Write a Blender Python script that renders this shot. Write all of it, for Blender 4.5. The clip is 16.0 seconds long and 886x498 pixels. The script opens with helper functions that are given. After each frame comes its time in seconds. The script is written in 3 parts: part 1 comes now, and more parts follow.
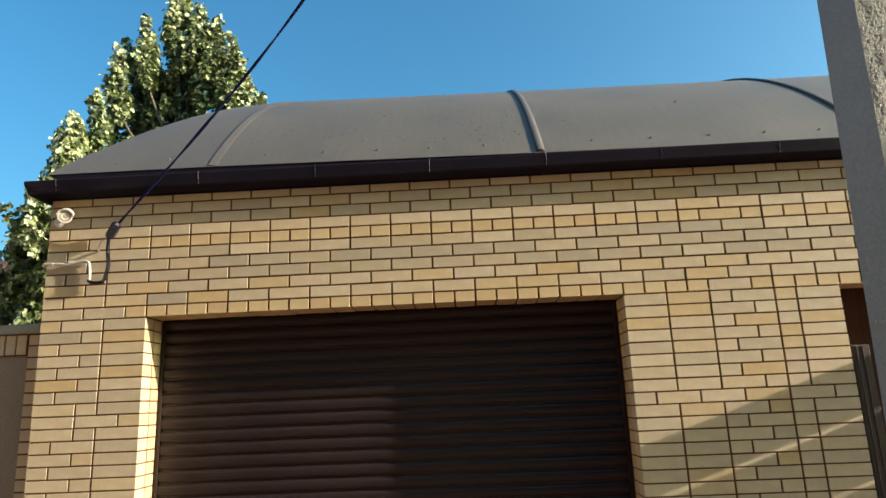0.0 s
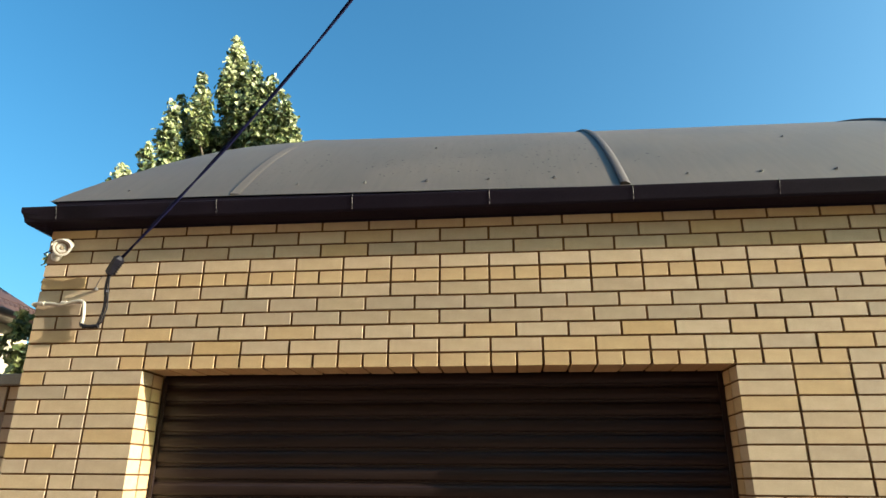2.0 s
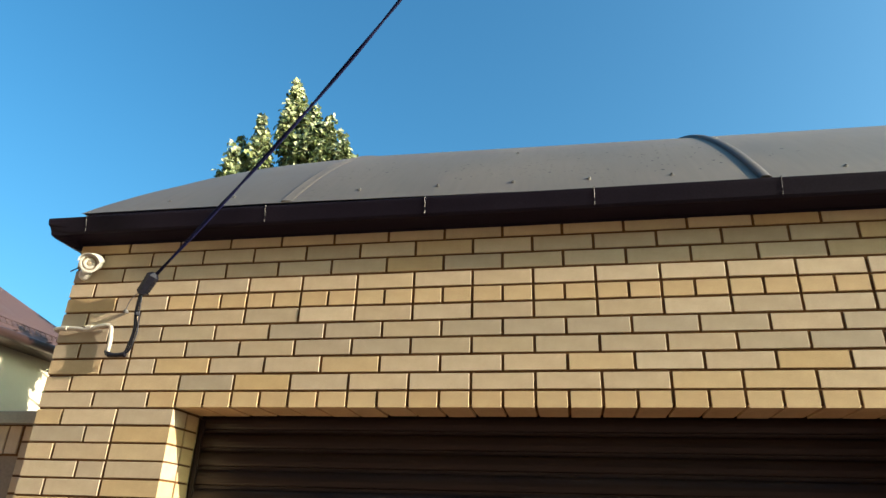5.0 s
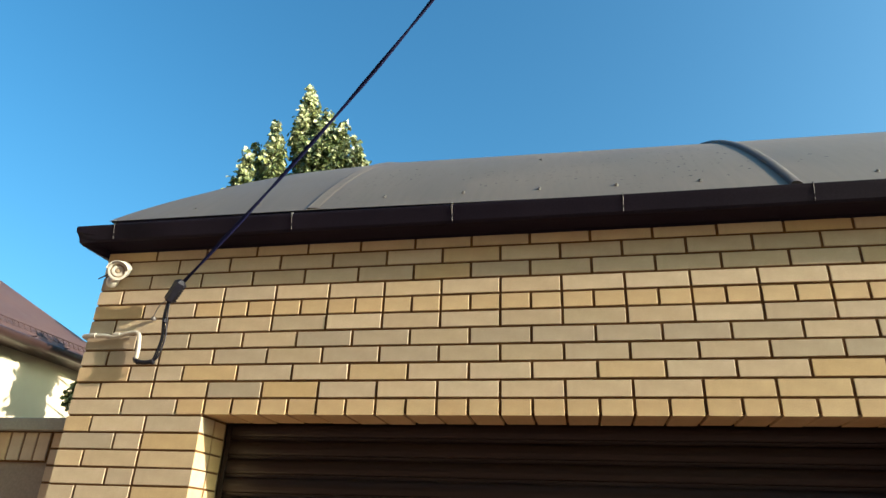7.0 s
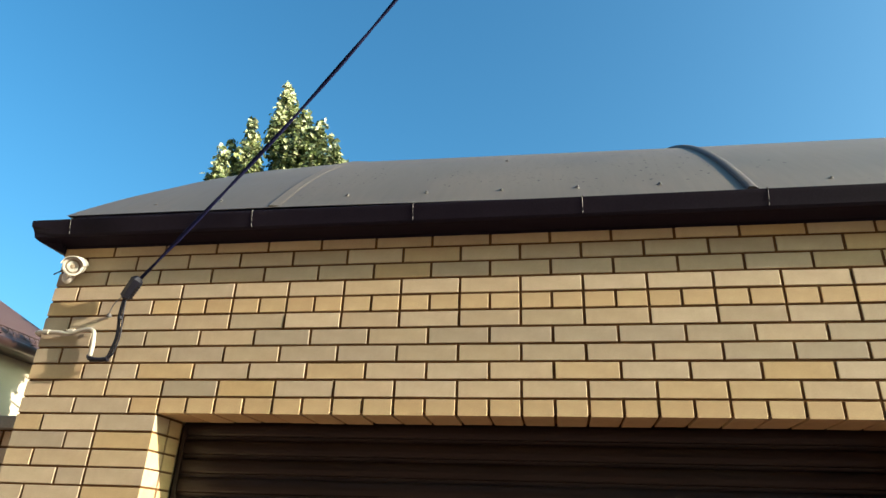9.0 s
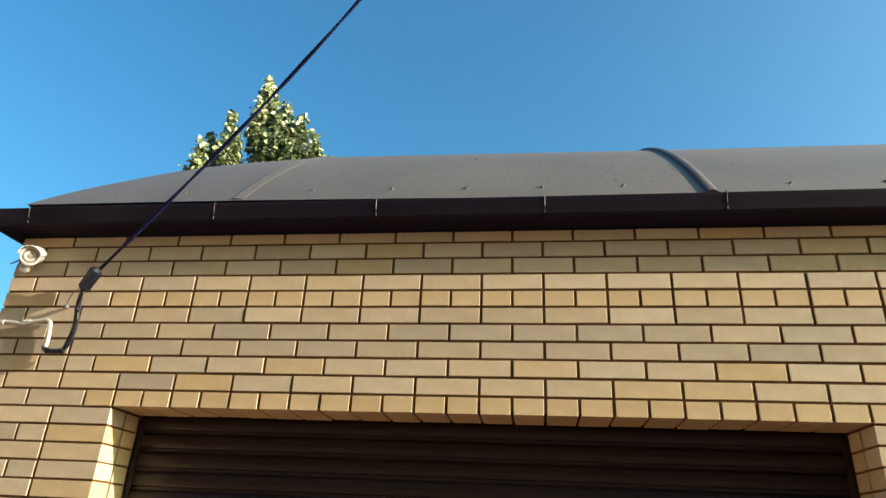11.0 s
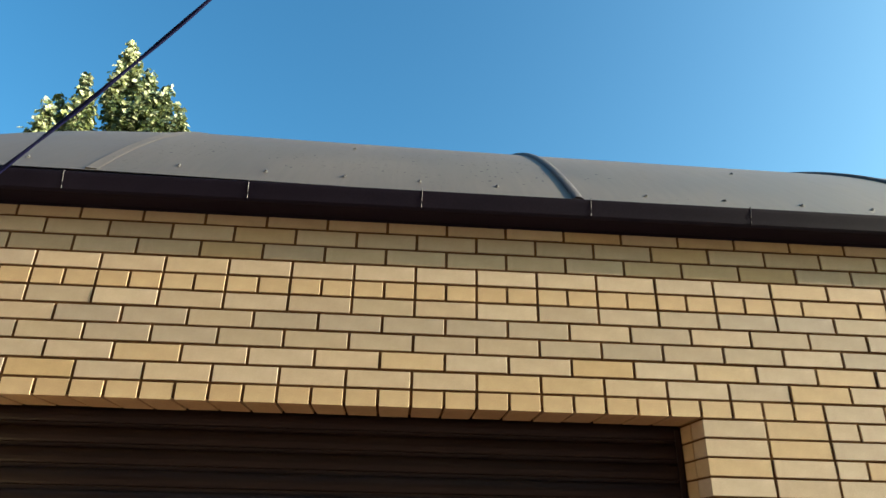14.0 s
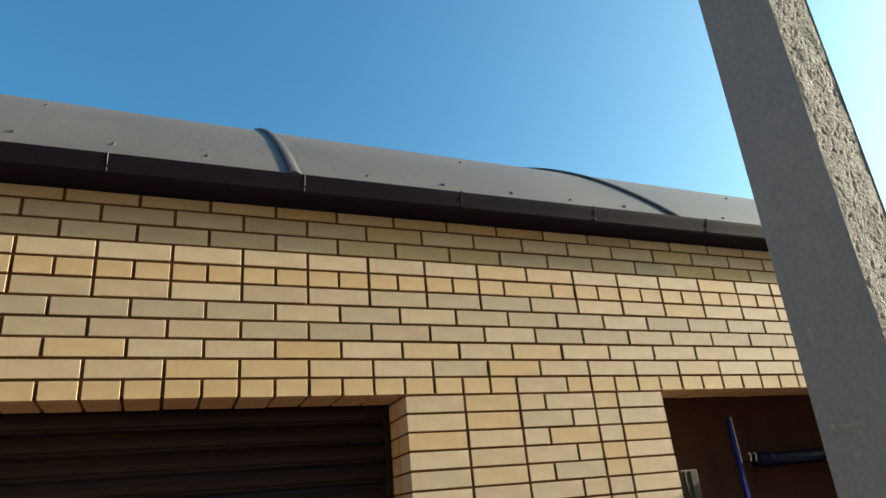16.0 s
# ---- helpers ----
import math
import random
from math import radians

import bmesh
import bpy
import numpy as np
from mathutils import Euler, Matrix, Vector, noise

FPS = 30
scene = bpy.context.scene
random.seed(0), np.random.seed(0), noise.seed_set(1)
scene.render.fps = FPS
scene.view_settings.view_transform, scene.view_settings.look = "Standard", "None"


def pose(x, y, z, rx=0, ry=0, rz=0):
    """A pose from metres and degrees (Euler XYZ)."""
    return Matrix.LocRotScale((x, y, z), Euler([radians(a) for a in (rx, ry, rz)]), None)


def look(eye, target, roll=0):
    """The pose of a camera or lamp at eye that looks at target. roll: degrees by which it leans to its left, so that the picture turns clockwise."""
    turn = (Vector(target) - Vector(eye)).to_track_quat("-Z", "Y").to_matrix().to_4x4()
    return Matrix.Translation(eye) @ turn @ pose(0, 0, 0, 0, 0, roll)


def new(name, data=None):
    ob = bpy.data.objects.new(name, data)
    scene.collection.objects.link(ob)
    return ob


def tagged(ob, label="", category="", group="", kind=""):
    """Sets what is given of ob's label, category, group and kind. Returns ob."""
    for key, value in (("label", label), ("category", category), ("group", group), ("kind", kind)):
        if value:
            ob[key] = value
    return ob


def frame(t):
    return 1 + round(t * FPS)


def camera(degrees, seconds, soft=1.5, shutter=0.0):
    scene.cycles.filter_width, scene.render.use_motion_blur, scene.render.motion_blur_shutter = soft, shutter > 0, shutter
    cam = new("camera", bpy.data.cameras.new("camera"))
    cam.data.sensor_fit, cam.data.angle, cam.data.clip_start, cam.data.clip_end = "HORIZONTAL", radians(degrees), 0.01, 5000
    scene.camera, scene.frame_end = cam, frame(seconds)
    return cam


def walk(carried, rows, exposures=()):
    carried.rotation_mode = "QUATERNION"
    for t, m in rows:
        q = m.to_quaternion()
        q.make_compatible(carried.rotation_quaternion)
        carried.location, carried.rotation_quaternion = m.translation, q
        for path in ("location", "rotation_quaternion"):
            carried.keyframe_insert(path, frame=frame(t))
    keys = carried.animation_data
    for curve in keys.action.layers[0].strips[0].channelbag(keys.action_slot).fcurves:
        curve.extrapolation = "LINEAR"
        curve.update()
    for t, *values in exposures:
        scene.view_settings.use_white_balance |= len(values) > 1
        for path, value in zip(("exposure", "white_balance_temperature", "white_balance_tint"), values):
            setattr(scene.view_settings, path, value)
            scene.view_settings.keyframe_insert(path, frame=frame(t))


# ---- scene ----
cam = camera(68.2, 16.0)
PATH = [
    (0, (0.467, -4.028, 1.798), (0.401, -2.082, 2.256), -2.4),
    (0.5, (0.447, -3.837, 1.81), (0.389, -1.894, 2.283), -2.1),
    (1, (0.485, -3.635, 1.838), (0.356, -1.717, 2.39), -1.0),
    (1.5, (0.482, -3.469, 1.849), (0.298, -1.563, 2.428), -0.4),
    (2, (0.36, -3.261, 1.866), (0.163, -1.386, 2.534), 0.4),
    (2.5, (0.285, -3.049, 1.87), (0.032, -1.179, 2.534), -0.0),
    (3, (0.295, -2.792, 1.893), (-0.016, -0.986, 2.694), 1.4),
    (3.5, (0.291, -2.658, 1.916), (-0.077, -0.856, 2.702), 1.9),
    (4, (0.234, -2.629, 1.922), (-0.115, -0.829, 2.722), 1.9),
    (6.5, (0.056, -2.618, 1.939), (-0.318, -0.827, 2.748), 2.6),
    (7, (0.048, -2.634, 1.936), (-0.336, -0.851, 2.754), 2.4),
    (7.5, (0.052, -2.638, 1.937), (-0.322, -0.853, 2.756), 2.3),
    (8, (0.066, -2.634, 1.932), (-0.289, -0.849, 2.762), 2.2),
    (8.5, (0.099, -2.623, 1.936), (-0.242, -0.834, 2.762), 2.2),
    (9, (0.133, -2.612, 1.938), (-0.192, -0.818, 2.761), 2.4),
    (9.5, (0.173, -2.607, 1.937), (-0.133, -0.81, 2.762), 2.4),
    (12, (0.225, -2.591, 1.942), (-0.036, -0.785, 2.76), 2.9),
    (12.5, (0.176, -2.593, 1.947), (-0.066, -0.785, 2.767), 2.5),
    (13, (0.145, -2.597, 1.931), (-0.015, -0.783, 2.758), 2.3),
    (13.5, (0.156, -2.597, 1.928), (0.099, -0.774, 2.749), 1.7),
    (14, (0.198, -2.585, 1.931), (0.322, -0.764, 2.747), 1.2),
    (14.5, (0.317, -2.58, 1.968), (0.718, -0.772, 2.724), -0.2),
    (15, (0.392, -2.55, 1.93), (0.943, -0.784, 2.692), -1.9),
    (15.5, (0.442, -2.553, 1.921), (1.078, -0.84, 2.734), -3.7),
    (16, (0.519, -2.518, 1.91), (1.281, -0.837, 2.681), -5.7),
]
EXPOSURES = [(0, 1.32), (1, 1.39), (2.5, 1.44), (13.5, 1.45), (14.5, 1.41), (15.5, 1.34), (16, 1.24)]
walk(cam, [(t, look(eye, target, roll)) for t, eye, target, roll in PATH], EXPOSURES)

# ---- light: low sun almost along the facade, from the right ----
SUN = Vector((6.25, -1.0, 2.1)).normalized()
world = bpy.data.worlds.new("sky")
scene.world = world
world.use_nodes = True
wn = world.node_tree.nodes
sky = wn.new("ShaderNodeTexSky")
sky.sky_type = "NISHITA"
sky.sun_disc = False
sky.sun_elevation = math.asin(SUN.z)
sky.sun_rotation = math.atan2(SUN.x, SUN.y)
sky.air_density, sky.dust_density, sky.ozone_density = 1.0, 4.1, 3.9
tint = wn.new("ShaderNodeMix")
tint.data_type, tint.blend_type = "RGBA", "MULTIPLY"
tint.inputs[0].default_value = 1.0
tint.inputs[7].default_value = (0.775, 1.06, 0.905, 1)
deep = wn.new("ShaderNodeHueSaturation")
deep.inputs["Saturation"].default_value = 1.2
world.node_tree.links.new(sky.outputs[0], deep.inputs["Color"])
world.node_tree.links.new(deep.outputs[0], tint.inputs[6])
world.node_tree.links.new(tint.outputs[2], wn["Background"].inputs[0])
wn["Background"].inputs[1].default_value = 0.125
sun_data = bpy.data.lights.new("sun", "SUN")
sun_data.energy, sun_data.angle, sun_data.color = 4.8, radians(0.5), (1.0, 0.895, 0.755)
sun = new("sun", sun_data)
sun.matrix_world = look(SUN * 60, (0, 0, 0))


# ---- materials ----
def shader(name, rough=0.6, metal=0.0, spec=0.5):
    m = bpy.data.materials.new(name)
    m.use_nodes = True
    b = m.node_tree.nodes["Principled BSDF"]
    b.inputs["Roughness"].default_value = rough
    b.inputs["Metallic"].default_value = metal
    b.inputs["Specular IOR Level"].default_value = spec
    return m, m.node_tree, b


def add_noise(t, scale, detail=4.0, rough=0.55, stretch=None):
    n = t.nodes.new("ShaderNodeTexNoise")
    n.inputs["Scale"].default_value, n.inputs["Detail"].default_value = scale, detail
    n.inputs["Roughness"].default_value = rough
    c = t.nodes.new("ShaderNodeTexCoord")
    if stretch:
        mp = t.nodes.new("ShaderNodeMapping")
        mp.inputs["Scale"].default_value = stretch
        t.links.new(c.outputs["Object"], mp.inputs[0])
        t.links.new(mp.outputs[0], n.inputs["Vector"])
    else:
        t.links.new(c.outputs["Object"], n.inputs["Vector"])
    return n.outputs["Fac"]


def ramp(t, fac, stops):
    r = t.nodes.new("ShaderNodeValToRGB")
    e = r.color_ramp.elements
    while len(e) < len(stops):
        e.new(0.5)
    for q, (p, c) in zip(e, stops):
        q.position, q.color = p, (*c, 1)
    t.links.new(fac, r.inputs[0])
    return r.outputs[0]


def mix(t, mode, fac, a, b):
    n = t.nodes.new("ShaderNodeMix")
    n.data_type, n.blend_type = "RGBA", mode
    for sock, v in ((n.inputs[0], fac), (n.inputs[6], a), (n.inputs[7], b)):
        if isinstance(v, (int, float)):
            sock.default_value = v
        elif isinstance(v, tuple):
            sock.default_value = (*v, 1)
        else:
            t.links.new(v, sock)
    return n.outputs[2]


def bump(t, b, height, strength, dist):
    n = t.nodes.new("ShaderNodeBump")
    n.inputs["Strength"].default_value, n.inputs["Distance"].default_value = strength, dist
    t.links.new(height, n.inputs["Height"])
    t.links.new(n.outputs[0], b.inputs["Normal"])


def surface(name, dark, light, scale=8.0, fine=120.0, rough=0.7, metal=0.0, relief=0.25, dist=0.002, spec=0.5, stretch=None):
    """Two-scale mottled surface with fine relief."""
    m, t, b = shader(name, rough, metal, spec)
    big, small = add_noise(t, scale, 5, 0.6, stretch), add_noise(t, fine, 3)
    base = ramp(t, big, [(0.3, dark), (0.7, light)])
    grain = ramp(t, small, [(0.3, (0.82, 0.82, 0.82)), (0.75, (1.08, 1.08, 1.08))])
    t.links.new(mix(t, "MULTIPLY", 1.0, base, grain), b.inputs["Base Color"])
    t.links.new(ramp(t, big, [(0.2, (rough * 0.8,) * 3), (0.8, (min(1, rough * 1.15),) * 3)]), b.inputs["Roughness"])
    bump(t, b, small, relief, dist)
    return m


def brick_material(name, tones, island=False):
    m, t, b = shader(name, 0.72, 0, 0.35)
    if island:
        rnd = t.nodes.new("ShaderNodeNewGeometry").outputs["Random Per Island"]
    else:
        rnd = t.nodes.new("ShaderNodeObjectInfo").outputs["Random"]
    tone = ramp(t, rnd, [(i / (len(tones) - 1), c) for i, c in enumerate(tones)])
    soft, fine = add_noise(t, 9.0, 4, 0.6), add_noise(t, 260.0, 3)
    cloud = ramp(t, soft, [(0.25, (0.85, 0.82, 0.77)), (0.7, (1.07, 1.06, 1.04))])
    speck = ramp(t, fine, [(0.3, (0.88, 0.87, 0.85)), (0.6, (1.03, 1.03, 1.03))])
    t.links.new(mix(t, "MULTIPLY", 1.0, mix(t, "MULTIPLY", 1.0, tone, cloud), speck), b.inputs["Base Color"])
    bump(t, b, fine, 0.2, 0.0015)
    return m


STRETCHER = [(0.480, 0.367, 0.235), (0.514, 0.398, 0.264), (0.538, 0.425, 0.288), (0.454, 0.363, 0.255), (0.525, 0.403, 0.260), (0.499, 0.351, 0.175), (0.538, 0.429, 0.294), (0.485, 0.381, 0.260), (0.460, 0.364, 0.252), (0.519, 0.406, 0.270)]
HEADER = [(0.499, 0.350, 0.185), (0.529, 0.379, 0.206), (0.514, 0.372, 0.205), (0.539, 0.398, 0.225)]
DULL = [(0.370, 0.302, 0.217), (0.435, 0.341, 0.219), (0.404, 0.326, 0.232), (0.477, 0.363, 0.232), (0.380, 0.311, 0.226), (0.449, 0.349, 0.226), (0.419, 0.337, 0.232)]
MAT_BRICK = brick_material("yellow_brick", STRETCHER)
MAT_DULL = brick_material("grey_yellow_brick", DULL)
MAT_HEADER = brick_material("yellow_brick_header", HEADER)
MAT_BRICK_FAR = brick_material("yellow_brick_joined", STRETCHER, True)
MAT_MORTAR = surface("brown_mortar", (0.105, 0.052, 0.020), (0.15, 0.076, 0.029), 20, 200, 0.95, 0, 0.4, 0.002, 0.05)


def roof_material():
    m, t, b = shader("grey_brown_sheet_metal", 0.46, 0.52, 0.5)
    big, fine = add_noise(t, 1.6, 5, 0.6), add_noise(t, 90.0, 3)
    base = ramp(t, big, [(0.3, (0.166, 0.136, 0.107)), (0.7, (0.200, 0.164, 0.131))])
    streak = ramp(t, add_noise(t, 6.0, 4, 0.6, (5.0, 0.5, 0.5)), [(0.3, (0.93, 0.93, 0.93)), (0.7, (1.05, 1.05, 1.05))])
    patch, spots = add_noise(t, 0.9, 2), add_noise(t, 46.0, 1)
    speck = ramp(t, spots, [(0.655, (1, 1, 1)), (0.685, (0.72, 0.7, 0.68))])
    where = ramp(t, patch, [(0.50, (0, 0, 0)), (0.56, (1, 1, 1))])
    col = mix(t, "MULTIPLY", 1.0, base, streak)
    t.links.new(mix(t, "MULTIPLY", where, col, speck), b.inputs["Base Color"])
    t.links.new(ramp(t, big, [(0.3, (0.46,) * 3), (0.7, (0.54,) * 3)]), b.inputs["Roughness"])
    bump(t, b, fine, 0.05, 0.0006)
    return m


MAT_ROOF = roof_material()
# same metal as the sheets, darkened to paint in the ribs' shaded side
MAT_RIB_SHADED = surface("shaded_rib_metal", (0.085, 0.072, 0.066), (0.115, 0.097, 0.088), 5, 120, 0.55, 0.15, 0.05, 0.0006, 0.3)
MAT_SCREW = surface("screw_metal", (0.12, 0.112, 0.104), (0.19, 0.18, 0.165), 60, 300, 0.4, 0.5, 0.1)
MAT_GUTTER = surface("dark_brown_gutter", (0.0135, 0.0100, 0.0165), (0.0180, 0.0135, 0.0215), 5, 120, 0.6, 0, 0.05, 0.0005, 0.06)
MAT_CLIP = surface("bracket_metal", (0.13, 0.125, 0.12), (0.20, 0.195, 0.19), 40, 200, 0.55, 0.3, 0.1)
MAT_SHUTTER = surface("brown_shutter", (0.019, 0.0115, 0.0098), (0.026, 0.0155, 0.0132), 3, 150, 0.38, 0, 0.05, 0.0005, 0.30)
MAT_BROWN = surface("brown_painted_steel", (0.020, 0.012, 0.009), (0.030, 0.018, 0.013), 4, 140, 0.7, 0, 0.08, 0.002, 0.1)
MAT_TAN = surface("beige_brown_trim", (0.075, 0.058, 0.045), (0.100, 0.078, 0.060), 7, 160, 0.75, 0, 0.08, 0.002, 0.1)
MAT_GATE = surface("brown_gate_sheet", (0.062, 0.029, 0.0195), (0.078, 0.037, 0.025), 3, 90, 0.7, 0, 0.08, 0.001, 0.05)
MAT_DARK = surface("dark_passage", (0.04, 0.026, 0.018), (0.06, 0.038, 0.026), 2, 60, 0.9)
MAT_BLACK = surface("black_rubber", (0.006, 0.006, 0.010), (0.012, 0.012, 0.020), 30, 300, 0.5, 0, 0.1, 0.002, 0.25)
MAT_CABLE = surface("blue_black_sheath", (0.006, 0.007, 0.032), (0.010, 0.011, 0.050), 30, 300, 0.6, 0, 0.1, 0.002, 0.12)
MAT_RING = surface("tan_lens_ring", (0.30, 0.24, 0.16), (0.38, 0.31, 0.21), 40, 300, 0.35)
MAT_WHITE = surface("white_plastic", (0.52, 0.49, 0.42), (0.64, 0.61, 0.53), 25, 200, 0.4, 0, 0.04)
MAT_PVC = surface("cream_pvc", (0.40, 0.36, 0.29), (0.52, 0.47, 0.38), 20, 200, 0.45, 0, 0.05)
MAT_BLUE = surface("blue_paint", (0.006, 0.016, 0.16), (0.010, 0.026, 0.23), 10, 150, 0.45, 0, 0.06, 0.002, 0.15)
MAT_NAVY = surface("navy_paint", (0.004, 0.005, 0.022), (0.008, 0.009, 0.034), 12, 150, 0.45, 0, 0.1, 0.002, 0.08)
MAT_CONCRETE = surface("cast_concrete", (0.200, 0.222, 0.240), (0.260, 0.284, 0.304), 2.5, 70, 0.85, 0, 0.18, 0.003)
MAT_ROUGH = surface("exposed_concrete", (0.24, 0.225, 0.19), (0.36, 0.34, 0.29), 40, 160, 0.95, 0, 0.7, 0.006)
MAT_SMEAR = surface("lime_smear", (0.26, 0.255, 0.245), (0.36, 0.35, 0.33), 60, 200, 0.9)
MAT_CAP = surface("fence_cap_metal", (0.20, 0.19, 0.15), (0.26, 0.24, 0.19), 6, 120, 0.55)
MAT_PANEL = surface("fence_panel", (0.20, 0.155, 0.115), (0.25, 0.195, 0.145), 2, 80, 0.75)
# unseen ground, reddened so its bounce warms the shaded brick
MAT_GROUND = surface("paving", (0.150, 0.080, 0.060), (0.205, 0.112, 0.084), 1.2, 40, 0.9, 0, 0.4, 0.004)
MAT_HOUSE, _t, _b = shader("cream_house_brick", 0.85)
_br = _t.nodes.new("ShaderNodeTexBrick")
_br.inputs["Color1"].default_value, _br.inputs["Color2"].default_value, _br.inputs["Mortar"].default_value = (0.66, 0.585, 0.455, 1), (0.72, 0.64, 0.50, 1), (0.52, 0.45, 0.34, 1)
_br.inputs["Scale"].default_value, _br.inputs["Mortar Size"].default_value = 1.0, 0.008
_br.inputs["Brick Width"].default_value, _br.inputs["Row Height"].default_value = 0.26, 0.075
_mp, _tc = _t.nodes.new("ShaderNodeMapping"), _t.nodes.new("ShaderNodeTexCoord")
_mp.inputs["Rotation"].default_value = (radians(90), 0, radians(90))
_t.links.new(_tc.outputs["Object"], _mp.inputs[0])
_t.links.new(_mp.outputs[0], _br.inputs["Vector"])
_t.links.new(mix(_t, "MULTIPLY", 1.0, _br.outputs[0], ramp(_t, add_noise(_t, 1.3), [(0.3, (0.9, 0.9, 0.88)), (0.7, (1.05, 1.05, 1.05))])), _b.inputs["Base Color"])
MAT_HOUSE_ROOF = surface("maroon_sheet_roof", (0.062, 0.034, 0.029), (0.085, 0.047, 0.040), 2, 60, 0.55)
MAT_HOUSE_GUTTER = surface("maroon_gutter", (0.034, 0.017, 0.015), (0.05, 0.026, 0.022), 3, 60, 0.4)
MAT_BARK = surface("bark", (0.07, 0.055, 0.04), (0.15, 0.12, 0.09), 12, 60, 0.95, 0, 0.8, 0.02, stretch=(3, 3, 0.6))


def leaf_material(name, tones):
    m, t, b = shader(name, 0.42, 0, 0.4)
    rnd = t.nodes.new("ShaderNodeNewGeometry").outputs["Random Per Island"]
    c = ramp(t, rnd, [(i / (len(tones) - 1), q) for i, q in enumerate(tones)])
    t.links.new(c, b.inputs["Base Color"])
    tr = t.nodes.new("ShaderNodeBsdfTranslucent")
    t.links.new(c, tr.inputs[0])
    ms = t.nodes.new("ShaderNodeMixShader")
    ms.inputs[0].default_value = 0.15
    t.links.new(b.outputs[0], ms.inputs[1])
    t.links.new(tr.outputs[0], ms.inputs[2])
    t.links.new(ms.outputs[0], t.nodes["Material Output"].inputs[0])
    return m


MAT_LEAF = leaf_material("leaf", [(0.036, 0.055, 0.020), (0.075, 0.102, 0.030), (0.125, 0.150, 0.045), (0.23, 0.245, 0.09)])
# pale felted leaves, which also paint in the sunlit parts of the crown
MAT_PALE_LIT = leaf_material("pale_felted_lit_leaf", [(0.21, 0.245, 0.085), (0.34, 0.365, 0.16), (0.52, 0.53, 0.32), (0.42, 0.44, 0.23)])


# ---- mesh helpers ----
def mesh_of(name, verts, faces, material, smooth=False):
    me = bpy.data.meshes.new(name)
    me.from_pydata(verts, [], faces)
    me.materials.append(material)
    if smooth:
        me.polygons.foreach_set("use_smooth", [True] * len(me.polygons))
    me.update()
    return me


def put(name, me, parent=None, m=None, label=""):
    ob = new(name, me)
    ob.parent = parent
    if m is not None:
        ob.matrix_basis = m
    return tagged(ob, label) if label else ob


def part(name, bm, material, parent, label="", smooth=False):
    me = bpy.data.meshes.new(name)
    bm.normal_update()
    bm.to_mesh(me)
    bm.free()
    me.materials.append(material)
    if smooth:
        me.polygons.foreach_set("use_smooth", [True] * len(me.polygons))
    return put(name, me, parent, None, label)


def thing(name, label, category, kind="", group="", at=(0, 0, 0)):
    ob = new(name)
    ob.location = at
    ob.empty_display_size = 0.1
    return tagged(ob, label, category, group, kind)


def box(bm, x0, x1, y0, y1, z0, z1, bevel=0.0, seg=2):
    vs = [bm.verts.new((x, y, z)) for x in (x0, x1) for y in (y0, y1) for z in (z0, z1)]
    fs = [bm.faces.new([vs[i] for i in q]) for q in ((0, 1, 3, 2), (4, 6, 7, 5), (0, 4, 5, 1), (2, 3, 7, 6), (0, 2, 6, 4), (1, 5, 7, 3))]
    if bevel:
        es = {e for f in fs for e in f.edges}
        bmesh.ops.bevel(bm, geom=list(es), offset=bevel, segments=seg, affect="EDGES", profile=0.5)
    return bm


def boxed(*a, **k):
    return box(bmesh.new(), *a, **k)


def tube(bm, pts, radius, sides=12, cap=True):
    """A round tube along a line of points; radius may be one number or one for each point."""
    pts = [Vector(p) for p in pts]
    rad = radius if isinstance(radius, (list, tuple)) else [radius] * len(pts)
    rings, up = [], None
    for i, p in enumerate(pts):
        d = (pts[min(i + 1, len(pts) - 1)] - pts[max(i - 1, 0)]).normalized()
        if up is None:
            up = d.orthogonal().normalized()
        up = (up - d * up.dot(d)).normalized()
        side = d.cross(up)
        rings.append([bm.verts.new(p + (up * math.cos(a) + side * math.sin(a)) * rad[i]) for a in (math.tau * j / sides for j in range(sides))])
    for a, b in zip(rings, rings[1:]):
        for j in range(sides):
            bm.faces.new((a[j], a[(j + 1) % sides], b[(j + 1) % sides], b[j]))
    if cap:
        bm.faces.new(rings[0][::-1])
        bm.faces.new(rings[-1])
    return bm


def rounded(pts, r, n=5):
    """The line of points with its corners rounded."""
    pts = [Vector(p) for p in pts]
    out = [pts[0]]
    for a, b, c in zip(pts, pts[1:], pts[2:]):
        u, v = (a - b), (c - b)
        k = min(r, u.length * 0.45, v.length * 0.45)
        p, q = b + u.normalized() * k, b + v.normalized() * k
        out += [p * (1 - s) ** 2 + b * 2 * s * (1 - s) + q * s * s for s in (i / n for i in range(n + 1))]
    return out + [pts[-1]]


def sweep_x(profile, x0, x1, closed=True):
    """A y-z profile drawn out along x, with end caps."""
    n = len(profile)
    verts = [(x, y, z) for x in (x0, x1) for y, z in profile]
    faces = [(i, (i + 1) % n, n + (i + 1) % n, n + i) for i in range(n if closed else n - 1)]
    if closed:
        faces += [tuple(range(n))[::-1], tuple(range(n, 2 * n))]
    return verts, faces


